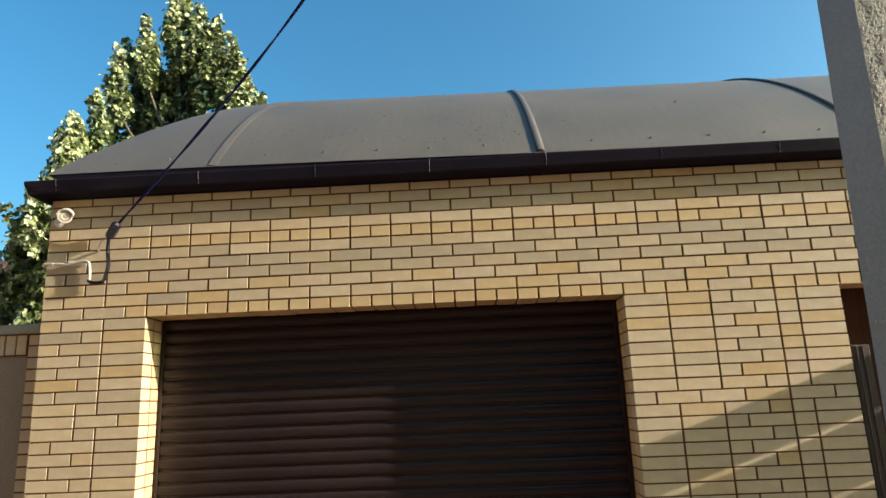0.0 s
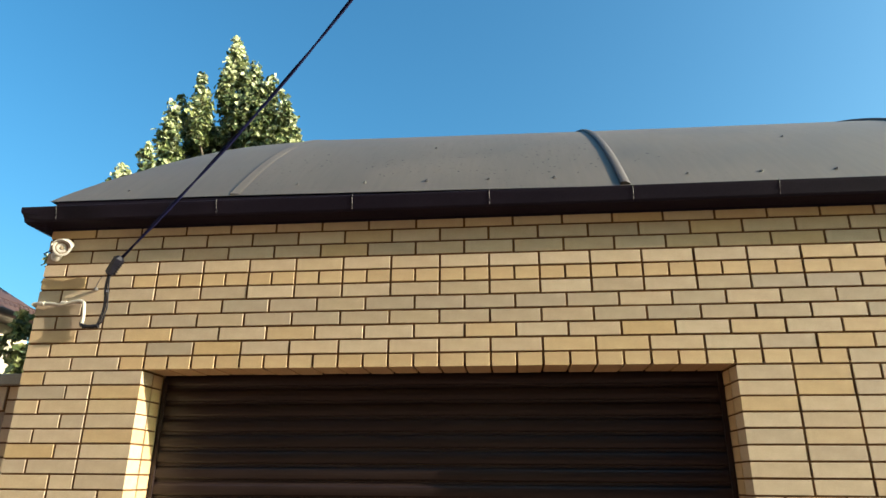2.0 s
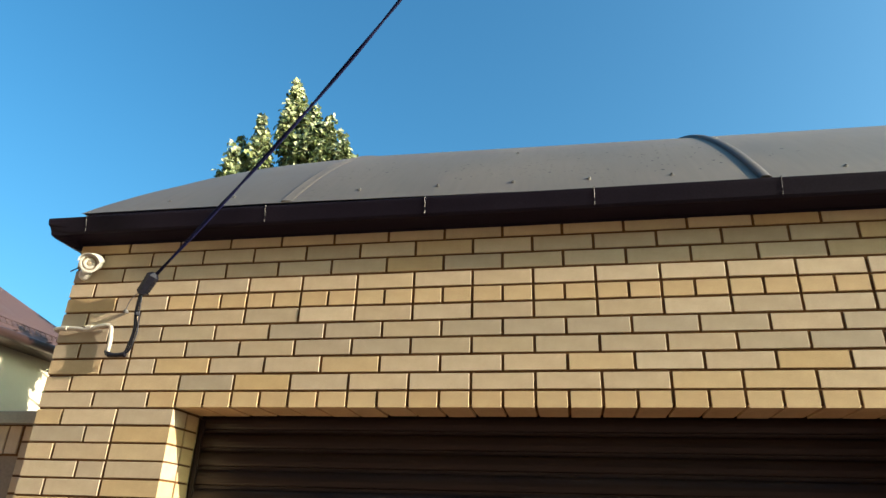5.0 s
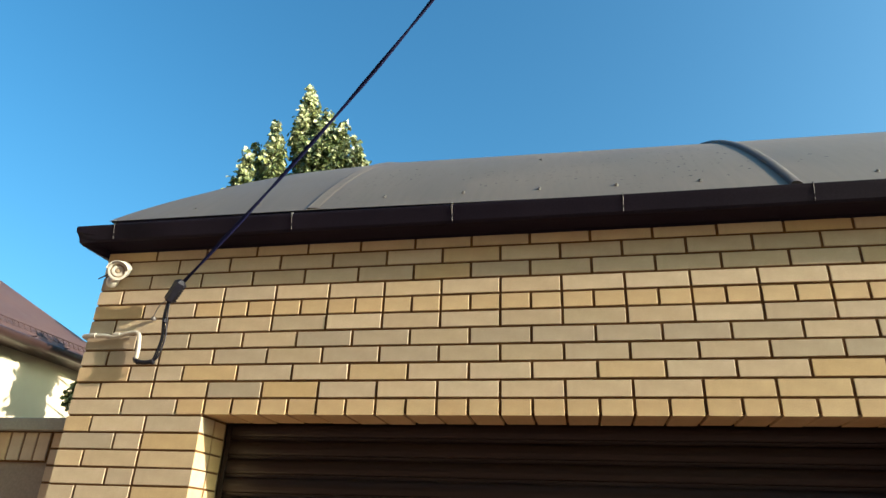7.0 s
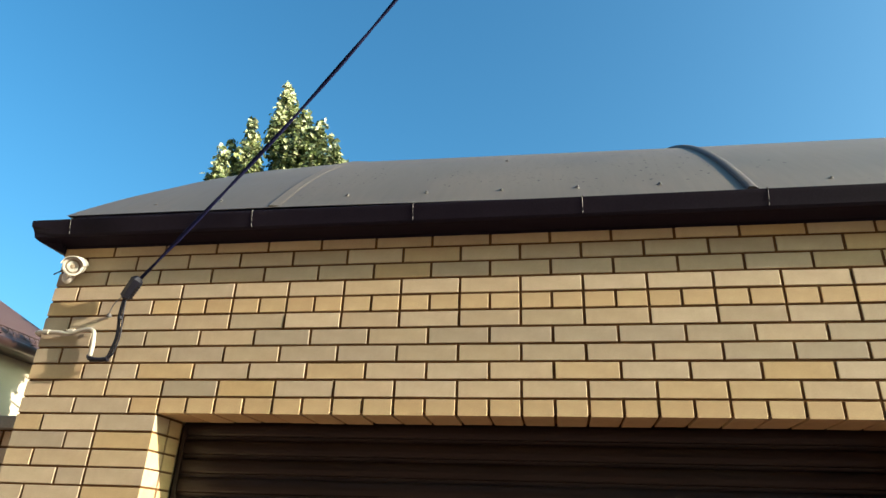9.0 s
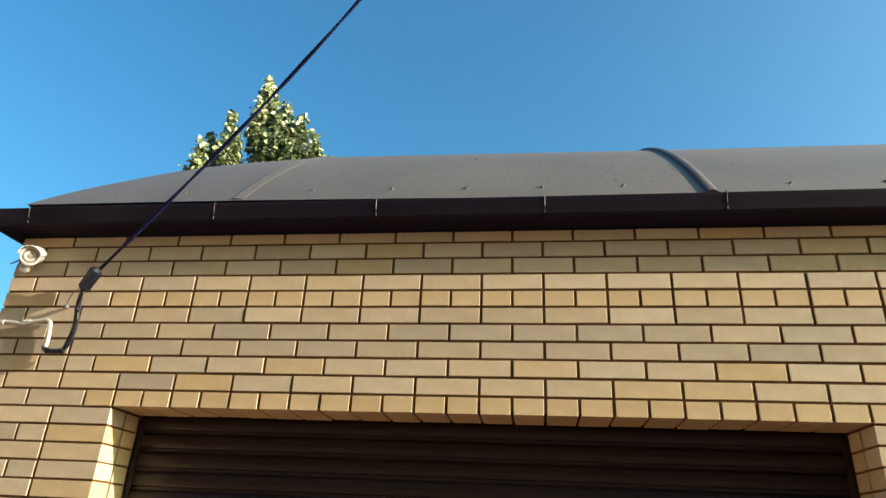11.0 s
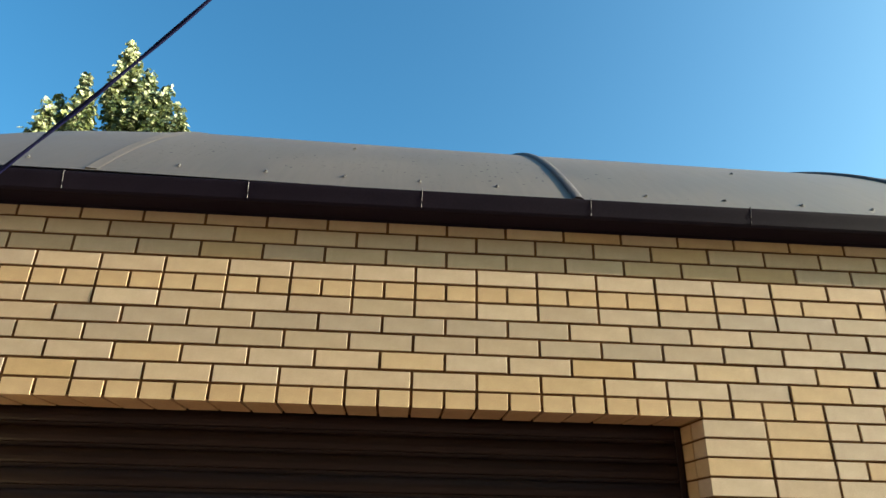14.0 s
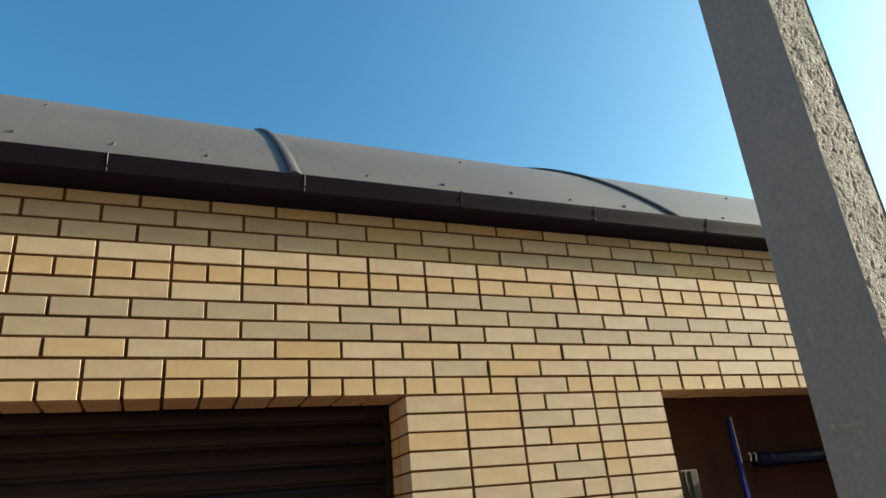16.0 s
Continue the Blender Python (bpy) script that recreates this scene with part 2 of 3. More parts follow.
def lathe(bm, centre, axis, profile, sides=24):
    """Rings of (distance along axis, radius)."""
    axis, centre = Vector(axis).normalized(), Vector(centre)
    u = axis.orthogonal().normalized()
    v = axis.cross(u)
    rings = [[bm.verts.new(centre + axis * d + (u * math.cos(a) + v * math.sin(a)) * r) for a in (math.tau * j / sides for j in range(sides))] for d, r in profile]
    for a, b in zip(rings, rings[1:]):
        for j in range(sides):
            bm.faces.new((a[j], a[(j + 1) % sides], b[(j + 1) % sides], b[j]))
    bm.faces.new(rings[0][::-1])
    bm.faces.new(rings[-1])
    return bm


# ---- plan ----
L, C, LINTEL = 0.26, 0.075, 2.40            # brick pitch, course height, underside of the lintel
LEFT, DOOR_L, DOOR_R, PIER_R, GATE_R, RIGHT = -8.60 * L, -6 * L, 5.5 * L, 10.5 * L, 17.5 * L, 20.8 * L
DEPTH, TOP = 0.225, 3.30                    # depth of the reveals, top of the brickwork
R_ROOF, A0 = 6.1, radians(47.0)             # barrel roof
EAVE_Y, EAVE_Z = 0.0, 3.36
BACK = 7.2                                  # rear wall
A1 = -math.asin((BACK - R_ROOF * math.sin(A0)) / R_ROOF)
BACK_Z = EAVE_Z + R_ROOF * (math.cos(A1) - math.cos(A0))


def roof_at(s, lift=0.0):
    """A point of the barrel roof's section, s metres up from the front eave."""
    a = A0 - s / R_ROOF
    return EAVE_Y + R_ROOF * math.sin(A0) - (R_ROOF + lift) * math.sin(a), EAVE_Z + (R_ROOF + lift) * math.cos(a) - R_ROOF * math.cos(A0)


# ---- ground ----
g = bmesh.new()
box(g, -900, 900, -900, 900, -0.4, 0.0)
tagged(part("ground", g, MAT_GROUND, None), "unseen reddish ground, coloured to bounce warm light", "ground", kind="structure")

# ---- unseen plain wall across the yard, added to block low sky light ----
MAT_SKY_BLOCK = surface("brown_sky_block", (0.14, 0.092, 0.072), (0.19, 0.125, 0.098), 1.5, 60, 0.9, 0, 0.3, 0.003, 0.1)
tagged(part("sky_block_wall", boxed(-24, 16, -11.3, -11.0, 0, 10.5), MAT_SKY_BLOCK, None), "unseen plain brown wall added across the yard to block low sky", "wall", kind="structure")

# ---- garage walls ----
wall = part("wall_front", boxed(LEFT + 0.006, RIGHT, 0.0055, DEPTH, LINTEL + 0.016, TOP), MAT_MORTAR, None)
tagged(wall, "pale yellow facing brick wall with dark recessed joints", "wall", kind="structure")
pier_l = part("wall_pier_1", boxed(LEFT + 0.006, DOOR_L - 0.006, 0.0055, DEPTH, 0, LINTEL + 0.006), MAT_MORTAR, None)
tagged(pier_l, "narrow yellow brick pier beside the roller shutter", "wall", kind="structure")
pier_m = part("wall_pier_2", boxed(DOOR_R + 0.006, PIER_R - 0.006, 0.0055, DEPTH, 0, LINTEL + 0.006), MAT_MORTAR, None)
tagged(pier_m, "yellow brick pier between shutter and open gate", "wall", kind="structure")
pier_r = part("wall_pier_3", boxed(GATE_R + 0.006, RIGHT, 0.0055, DEPTH, 0, LINTEL + 0.006), MAT_MORTAR, None)
tagged(pier_r, "yellow brick pier beyond the gate opening", "wall", kind="structure")
w = bmesh.new()
box(w, LEFT, LEFT + 0.25, DEPTH, BACK - 0.25, 0, TOP)
tagged(part("wall_west", w, MAT_BRICK_FAR, None), "plain yellow brick side wall", "wall", kind="structure")
arch = [(DEPTH, 0.0), (BACK - 0.25, 0.0), (BACK - 0.25, BACK_Z - 0.08)] + [(y, z - 0.08) for y, z in (roof_at(k * 0.4) for k in range(20, 0, -1)) if DEPTH < y < BACK - 0.3] + [(DEPTH, TOP)]
n = len(arch)
verts = [(x, y, z) for x in (RIGHT - 0.25, RIGHT) for y, z in arch]
faces = [(i, (i + 1) % n, n + (i + 1) % n, n + i) for i in range(n)] + [tuple(range(n))[::-1], tuple(range(n, 2 * n))]
tagged(put("wall_east", mesh_of("wall_east", verts, faces, MAT_BRICK_FAR)), "plain yellow brick gable wall", "wall", kind="structure")
rear = [(LEFT, 0.0), (RIGHT, 0.0), (RIGHT, BACK_Z - 0.05), (-1.3, BACK_Z - 0.05), (LEFT, TOP)]
n = len(rear)
verts = [(x, y, z) for y in (BACK - 0.25, BACK) for x, z in rear]
faces = [(i, (i + 1) % n, n + (i + 1) % n, n + i) for i in range(n)] + [tuple(range(n))[::-1], tuple(range(n, 2 * n))]
tagged(put("wall_north", mesh_of("wall_north", verts, faces, MAT_BRICK_FAR)), "plain yellow brick rear wall", "wall", kind="structure")
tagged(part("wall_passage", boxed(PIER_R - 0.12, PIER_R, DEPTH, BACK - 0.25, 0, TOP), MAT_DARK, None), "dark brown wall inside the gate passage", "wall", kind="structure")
gate = thing("brown_gate", "closed dark brown sheet steel gate behind the lintel", "gate")
for i in range(7):
    part("panel", boxed(PIER_R + 0.004 + i * 0.258, PIER_R + 0.2615 + i * 0.258, 0.292, 0.32, 0.05, 2.72, bevel=0.0015), MAT_GATE, gate)
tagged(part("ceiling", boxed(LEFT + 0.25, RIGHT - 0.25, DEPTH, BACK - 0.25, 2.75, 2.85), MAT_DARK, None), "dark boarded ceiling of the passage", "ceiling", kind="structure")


def lift(x):
    """The eave rises a little towards the left corner."""
    return 0.0125 * (1.3 - x) if x < 1.3 else 0.006 * (1.3 - x)


def hip(y):
    """Where the hipped end of the roof cuts the barrel, y metres behind the eave."""
    return LEFT - 0.055 + 0.5 * max(0.0, min(y, 2.0 * R_ROOF * math.sin(A0) - y))


def sag(x, d):
    """The first sheet lies a little lower towards the hipped end."""
    return lift(x) - 0.042 * max(0.0, min(1.0, (-1.2 - x) / 0.7)) * max(0.0, min(1.0, (d + 0.2) / 0.8))


# ---- barrel roof ----
roof = thing("roof", "curved grey-brown sheet metal barrel roof", "roof", "structure", at=(0, 0, EAVE_Z))
roof.location = (0, 0, 0)
SEAMS = [LEFT - 0.055, -1.17, 0.995, 3.15, RIGHT + 0.1]
N = 112
STEP = (A0 - A1) * R_ROOF / N
for a, b in zip(SEAMS, SEAMS[1:]):
    verts, faces, tops, last = [], [], [], None
    for i in range(N + 1):
        y, z = roof_at(i * STEP - (0.012 if i == 0 else 0))
        y2, z2 = roof_at(i * STEP, -0.006)
        xa, xb = max(a, hip(y)), max(b, hip(y))
        if xb - xa < 0.004:
            last = None
            continue
        k, d = len(verts), i * STEP
        over = [(xa, y, z + sag(xa, d)), (xb, y, z + sag(xb, d))]
        verts += over + [(xb, y2, z2 + sag(xb, d)), (xa, y2, z2 + sag(xa, d))] + over
        if last is None:
            faces.append((k, k + 1, k + 2, k + 3))
        else:
            faces += [(last + p, last + q, k + q, k + p) for p, q in ((1, 2), (2, 3), (3, 0))]
            tops.append(len(faces))
            faces.append((last + 4, last + 5, k + 5, k + 4))
        last = k
    faces.append((k, k + 3, k + 2, k + 1))
    me = mesh_of("sheet", verts, faces, MAT_ROOF)
    for f in tops:
        me.polygons[f].use_smooth = True
    put("sheet", me, roof)
# hipped end facing away
verts, faces = [], []
for i in range(N + 1):
    y, z = roof_at(i * STEP)
    verts += [(hip(y), y, z + sag(hip(y), i * STEP) - 0.003), (LEFT - 0.055, y, EAVE_Z + sag(LEFT, 0) - 0.003)]
faces = [(2 * i, 2 * i + 1, 2 * i + 3, 2 * i + 2) for i in range(N)]
put("end_sheet", mesh_of("end_sheet", verts, faces, MAT_ROOF), roof)
lap = [(-0.034, 0.0003), (-0.0335, 0.0066), (-0.029, 0.0070), (-0.018, 0.0056), (-0.004, 0.0044), (0.008, 0.0036), (0.014, 0.0030), (0.018, 0.0022), (0.024, 0.0003)]
rib = [(-0.027, 0.0003), (-0.026, 0.0120), (-0.022, 0.0165), (-0.013, 0.0190), (-0.002, 0.0190), (0.008, 0.0165), (0.016, 0.0120), (0.023, 0.0060), (0.028, 0.0003)]
for x, section, finish in zip(SEAMS[1:4], (lap, rib, rib), (MAT_ROOF, MAT_RIB_SHADED, MAT_RIB_SHADED)):
    verts, faces = [], []
    rows = [i for i in range(N + 1) if hip(roof_at(i * STEP)[0]) < x - 0.03]
    for i in rows:
        for dx, h in section:
            y, z = roof_at(max(0.002, i * STEP), h)
            verts.append((x + dx, y, z + lift(x)))
    k = len(section)
    faces = [(i * k + j, i * k + j + 1, (i + 1) * k + j + 1, (i + 1) * k + j) for i in range(len(rows) - 1) if rows[i + 1] == rows[i] + 1 for j in range(k - 1)]
    faces.append(tuple(range(k)))
    put("seam", mesh_of("seam", verts, faces, finish), roof)


def screw_mesh():
    bm = bmesh.new()
    lathe(bm, (0, 0, 0), (0, 0, 1), [(0, 0.013), (0.003, 0.0125), (0.004, 0.008), (0.0045, 0.0065), (0.010, 0.006), (0.0115, 0.004)], 8)
    me = bpy.data.meshes.new("screw")
    bm.to_mesh(me)
    bm.free()
    me.materials.append(MAT_SCREW)
    return me


SCREW = screw_mesh()
for row_s, xs in ((0.134, (-1.875, -1.513, -0.845, -0.450, -0.089, 0.264, 0.630, 1.349, 1.736, 2.122, 2.481, 2.838, 3.566, 3.93)), (0.880, (-0.102, 2.124, 4.30))):
    for x in xs:
        y, z = roof_at(row_s)
        tilt = math.degrees(A0 - row_s / R_ROOF)
        put("screw", SCREW, roof, pose(x, y, z + sag(x, row_s), tilt, 0, (x * 97) % 60))

# specks of dirt on the sheets
speck_rng = random.Random(8)
verts, faces = [], []
for x0, x1, d0, d1, n in ((0.45, 0.94, 0.2, 0.95, 44), (-1.0, -0.75, 0.25, 0.8, 12), (-0.55, -0.2, 0.2, 0.6, 12), (0.05, 0.4, 0.2, 0.8, 12), (1.1, 1.3, 0.2, 0.7, 5)):
    for _ in range(n):
        x, d = speck_rng.uniform(x0, x1), speck_rng.uniform(d0, d1)
        r = speck_rng.uniform(0.003, 0.0095)
        k = len(verts)
        for j in range(6):
            a = math.tau * j / 6
            q = r * speck_rng.uniform(0.6, 1.2)
            y, z = roof_at(d + q * math.sin(a), 0.0012)
            verts.append((x + q * math.cos(a), y, z + lift(x)))
        faces.append(tuple(range(k, k + 6)))
tagged(put("dirt_specks", mesh_of("dirt_specks", verts, faces, MAT_BLACK), roof), kind="stuff")

# ---- gutter, turned round the corner ----
gutter = thing("gutter", "dark brown metal box gutter along the eave", "gutter")
GUT = [(0.004, 3.176), (0.030, 3.183), (0.088, 3.208), (0.103, 3.221), (0.108, 3.245), (0.114, 3.262), (0.121, 3.274), (0.123, 3.290), (0.123, 3.303), (0.117, 3.307), (0.113, 3.302), (0.112, 3.280), (0.101, 3.250), (0.096, 3.226), (0.080, 3.214), (0.004, 3.190)]
n = len(GUT)
FLAT = [(0.004, 3.214), (0.030, 3.2155), (0.088, 3.2185), (0.1005, 3.221), (0.107, 3.232), (0.112, 3.254), (0.118, 3.278), (0.121, 3.290), (0.123, 3.303), (0.117, 3.307), (0.113, 3.302), (0.110, 3.280), (0.102, 3.250), (0.097, 3.236), (0.080, 3.230), (0.004, 3.226)]
verts = [(RIGHT + 0.1, -o, z) for o, z in FLAT] + [(LEFT - 0.003, -o, z) for o, z in FLAT] + [(LEFT - o, -o, z) for o, z in GUT] + [(LEFT - o, 0.22, z) for o, z in GUT]
faces = [(s * n + i, s * n + (i + 1) % n, (s + 1) * n + (i + 1) % n, (s + 1) * n + i) for s in (0, 1, 2) for i in range(n)] + [tuple(range(n))[::-1], tuple(range(3 * n, 4 * n))]
put("channel", mesh_of("channel", verts, faces, MAT_GUTTER), gutter)
for x in (-1.217, -0.461, 0.271, 1.008, 1.727, 2.46, 3.19, -2.15):
    part("bracket", boxed(x - 0.003, x + 0.003, -0.1245, -0.100, 3.3075, 3.3095), MAT_CLIP, gutter, "thin bare metal gutter clip")
    part("clip_tail", tube(bmesh.new(), [(x, -0.1238, 3.306), (x, -0.1195, 3.281), (x, -0.1145, 3.259)], 0.0010, 6), MAT_CLIP, gutter, "thin bare metal gutter clip")
    part("rivet", tube(bmesh.new(), [(x, -0.1115, 3.246), (x, -0.1078, 3.232)], 0.0011, 6), MAT_CLIP, gutter)
fas = [(LEFT - 0.004, lift(LEFT)), (1.3, 0.0), (RIGHT, lift(RIGHT))]
verts = [(x, y, z) for x, d in fas for y, z in ((-0.003, 3.2), (0.02, 3.2), (0.02, 3.362 + d), (-0.003, 3.344 + d))]
faces = [(4 * i + j, 4 * i + (j + 1) % 4, 4 * i + 4 + (j + 1) % 4, 4 * i + 4 + j) for i in (0, 1) for j in range(4)] + [(0, 3, 2, 1), (8, 9, 10, 11)]
tagged(put("fascia", mesh_of("fascia", verts, faces, MAT_GUTTER)), "dark brown eave board behind the gutter", "fascia", kind="structure")

# ---- roller shutter ----
shutter = thing("roller_shutter", "closed dark brown roller shutter with ribbed slats", "shutter", at=(0, 0, 0))
P = 0.0805
prof = [(0.002, 0.001), (-0.004, 0.004), (-0.009, 0.012), (-0.0125, 0.026), (-0.013, 0.038), (-0.011, 0.050), (-0.0065, 0.059), (-0.001, 0.064), (0.003, 0.067), (0.0035, 0.074), (0.002, P), (0.010, P), (0.010, 0.001)]
verts, faces = sweep_x([(y + DEPTH + 0.022, z) for y, z in prof], DOOR_L + 0.004, DOOR_R - 0.004)
SLAT = mesh_of("slat", verts, faces, MAT_SHUTTER)
for i in range(30):
    put("slat", SLAT, shutter, pose(0, 0, 0.012 + i * P))
for x in (DOOR_L, DOOR_R - 0.025):
    part("guide_rail", boxed(x + 0.001, x + 0.024, DEPTH + 0.002, DEPTH + 0.0125, 0.0, LINTEL - 0.01, bevel=0.002), MAT_SHUTTER, shutter)

# ---- concrete service pole ----
pole = thing("utility_pole", "grey concrete pole, one side rough and crumbling", "pole")


def pole_ring(z):
    h = min(max(z, 0.0), 5.0) - 2.5
    a = Vector((2.1247 + 0.0193 * h, -1.2655 - 0.0124 * h, z))
    b = Vector((2.1535 + 0.0105 * h, -1.4903 - 0.0112 * h, z))
    c = b + Vector((0.188 - 0.004 * h, 0.0, 0))
    return a, b, c, c + (a - b) * 0.98


zs = [i * 0.25 for i in range(38)]
rings = [pole_ring(z) for z in zs]
verts = [p for r in rings for p in r]
faces = [(i * 4 + j, i * 4 + (j + 1) % 4, i * 4 + 4 + (j + 1) % 4, i * 4 + 4 + j) for i in range(len(zs) - 1) for j in (0, 2, 3)] + [(0, 3, 2, 1), tuple(4 * (len(zs) - 1) + j for j in range(4))]
put("shaft", mesh_of("shaft", verts, faces, MAT_CONCRETE), pole)
nx, nz = 40, 1800
verts, faces = [], []
for i in range(nz + 1):
    z = 9.25 * i / nz
    _, b, c, _ = pole_ring(z)
    for j in range(nx + 1):
        u = j / nx
        p = b.lerp(c, u)
        edge = min(1.0, min(u, 1 - u) * 9)
        q = Vector((p.x * 62, 0, z * 42))
        pit = noise.noise(q) * 0.5 + noise.noise(q * 2.1) * 0.5
        q2 = Vector((p.x * 150, 3, z * 110))
        off = -0.002 + 0.010 * max(0.0, pit - 0.12) + 0.0022 * noise.noise(q2) + 0.003 * noise.noise(Vector((p.x * 14, 5, z * 9)))
        wob = 0.006 * noise.noise(Vector((7, 0, z * 30))) + 0.0045 * noise.noise(Vector((3, 9, z * 70)))
        verts.append((p.x + wob * (1 - edge), p.y + off * (0.35 + 0.65 * edge) + 0.003, z))
k = nx + 1
faces = [(i * k + j, i * k + j + 1, (i + 1) * k + j + 1, (i + 1) * k + j) for i in range(nz) for j in range(nx)]
put("rough_face", mesh_of("rough_face", verts, faces, MAT_ROUGH, True), pole, None, "rough exposed aggregate concrete face")
for u, z, w, h in ((0.22, 2.285, 0.006, 0.040), (0.25, 2.262, 0.010, 0.010), (0.31, 2.266, 0.004, 0.012), (0.17, 2.048, 0.008, 0.014), (0.36, 2.045, 0.040, 0.006), (0.45, 2.02, 0.006, 0.012), (0.34, 1.975, 0.010, 0.014)):
    a, b, _, _ = pole_ring(z)
    mid, along = a.lerp(b, u), (b - a).normalized()
    out = Vector((along.y, -along.x, 0)).normalized()
    out = out if out.x < 0 else -out
    bm = bmesh.new()
    ring = [mid + out * 0.0018 + along * (w * math.cos(q) * (0.7 + 0.3 * math.sin(3 * q + z))) + Vector((0, 0, h * math.sin(q) * (0.75 + 0.25 * math.cos(2 * q)))) for q in (math.tau * i / 14 for i in range(14))]
    top = [bm.verts.new(p) for p in ring]
    low = [bm.verts.new(p - out * 0.006) for p in ring]
    bm.faces.new(top)
    for i in range(14):
        bm.faces.new((top[i], top[i - 1], low[i - 1], low[i]))
    part("lime_smear", bm, MAT_SMEAR, pole, "pale lime smear on the concrete")

# ---- overhead cable, clamp, conduit and hook ----
cable = thing("overhead_cable", "twin black overhead cable running from pole to wall", "cable")
A, B = Vector((-1.745, -0.062, 3.009)), Vector((2.17, -1.30, 8.75))
line = [A.lerp(B, i / 40) - Vector((0, 0, 0.744 * math.sin(math.pi * i / 40))) for i in range(41)]
for d in (0.0, 1.0):
    bm = bmesh.new()
    tube(bm, [p + Vector((0.0045 * math.cos(i * 0.9 + d * math.pi), 0, 0.0065 * math.sin(i * 0.9 + d * math.pi))) for i, p in enumerate(line)], 0.0058, 8)
    part("strand", bm, MAT_CABLE, cable, smooth=True)
clamp = thing("cable_clamp", "black ribbed cable anchor clamp on the wall", "clamp")
bm = bmesh.new()
d = (B - A).normalized()
c0 = Vector((-1.783, -0.058, 2.962))
tube(bm, [c0 - d * 0.056, c0 - d * 0.047, c0 + d * 0.046, c0 + d * 0.062], [0.015, 0.026, 0.029, 0.013], 6)
part("body", bm, MAT_BLACK, clamp)
side = d.cross(Vector((0, 1, 0))).normalized()
for i in range(6):
    p = c0 + d * (-0.034 + i * 0.014) - side * 0.032
    part("rib", tube(bmesh.new(), [p + side * 0.012, p - side * 0.006], 0.0035, 6), MAT_BLACK, clamp)
hook = thing("wall_hook", "small metal hook with tie wire in the brickwork", "hook")
part("ring", lathe(bmesh.new(), (-1.896, -0.012, 2.846), (0, -1, 0), [(-0.015, 0.004), (0, 0.010), (0.008, 0.010), (0.012, 0.006)], 12), MAT_CLIP, hook)
part("tie_wire", tube(bmesh.new(), rounded([(-1.894, -0.022, 2.848), (-1.862, -0.045, 2.895), (-1.812, -0.058, 2.928)], 0.02), 0.0022, 6), MAT_CLIP, hook)
conduit = thing("conduit", "cream plastic conduit bent round the wall corner", "conduit")
bm = bmesh.new()
tube(bm, rounded([(-2.262, 0.03, 2.768), (-2.25, -0.018, 2.768), (-2.13, -0.022, 2.766), (-2.075, -0.024, 2.756), (-2.0, -0.026, 2.774), (-1.942, -0.028, 2.778), (-1.928, -0.028, 2.700), (-1.930, -0.028, 2.636)], 0.035, 6), 0.0098, 12)
part("pipe", bm, MAT_PVC, conduit, smooth=True)
for x in (-2.19, -2.06):
    part("collar", tube(bmesh.new(), [(x - 0.016, -0.022, 2.7675), (x + 0.016, -0.023, 2.766)], 0.0125, 12), MAT_PVC, conduit)
drop = thing("drop_cable", "black cable loop tied between conduit and clamp", "cable")
for dx, dz in ((0.0, 0.0), (0.011, 0.004), (-0.009, 0.006)):
    bm = bmesh.new()
    tube(bm, rounded([(-1.930 + dx * 0.4, -0.03 + dx, 2.655), (-1.927 + dx, -0.034, 2.634 + dz), (-1.872, -0.034, 2.630 + dz), (-1.828 + dx, -0.034, 2.636 + dz), (-1.806 + dx, -0.036, 2.74), (-1.817 + dx, -0.044, 2.85), (-1.806 + dx * 0.5, -0.056, 2.935)], 0.03, 6), 0.0038, 8)
    part("strand", bm, MAT_BLACK, drop, smooth=True)
part("tape_wrap", tube(bmesh.new(), rounded([(-1.928, -0.034, 2.642), (-1.905, -0.034, 2.633), (-1.87, -0.034, 2.631), (-1.840, -0.034, 2.635)], 0.02), 0.0105, 10), MAT_BLACK, drop, "black tape wrapped round the cables", smooth=True)
for p, q in (((-1.915, -0.034, 2.634), (-1.905, -0.034, 2.633)), ((-1.842, -0.034, 2.632), (-1.832, -0.034, 2.636)), ((-1.813, -0.042, 2.815), (-1.815, -0.043, 2.83))):
    part("tie", tube(bmesh.new(), [p, q], 0.0122, 10), MAT_BLACK, drop)

# ---- security camera ----
cctv = thing("security_camera", "white bullet security camera under the eave", "security camera")
c = Vector((-2.066, -0.123, 3.052))
ax = Vector((0.42, -0.82, -0.38)).normalized()
bm = lathe(bmesh.new(), c, ax, [(-0.115, 0.026), (-0.108, 0.036), (-0.012, 0.038), (-0.010, 0.043), (0.0, 0.044), (0.001, 0.041), (0.001, 0.034), (-0.005, 0.033)], 28)
part("housing", bm, MAT_WHITE, cctv)
part("lens_glass", lathe(bmesh.new(), c - ax * 0.0055, ax, [(-0.004, 0.0335), (0.001, 0.0335)], 28), MAT_RING, cctv, "tan glass front")
part("lens_ring", lathe(bmesh.new(), c - ax * 0.004, ax, [(0, 0.025), (0.005, 0.025), (0.005, 0.0155), (0.001, 0.0155)], 24), MAT_WHITE, cctv)
part("lens", lathe(bmesh.new(), c - ax * 0.003, ax, [(0, 0.0115), (0.003, 0.009), (0.004, 0.004)], 16), MAT_RING, cctv)
bm = bmesh.new()
u = ax.cross(Vector((0, 0, 1))).normalized()
v = u.cross(ax).normalized()
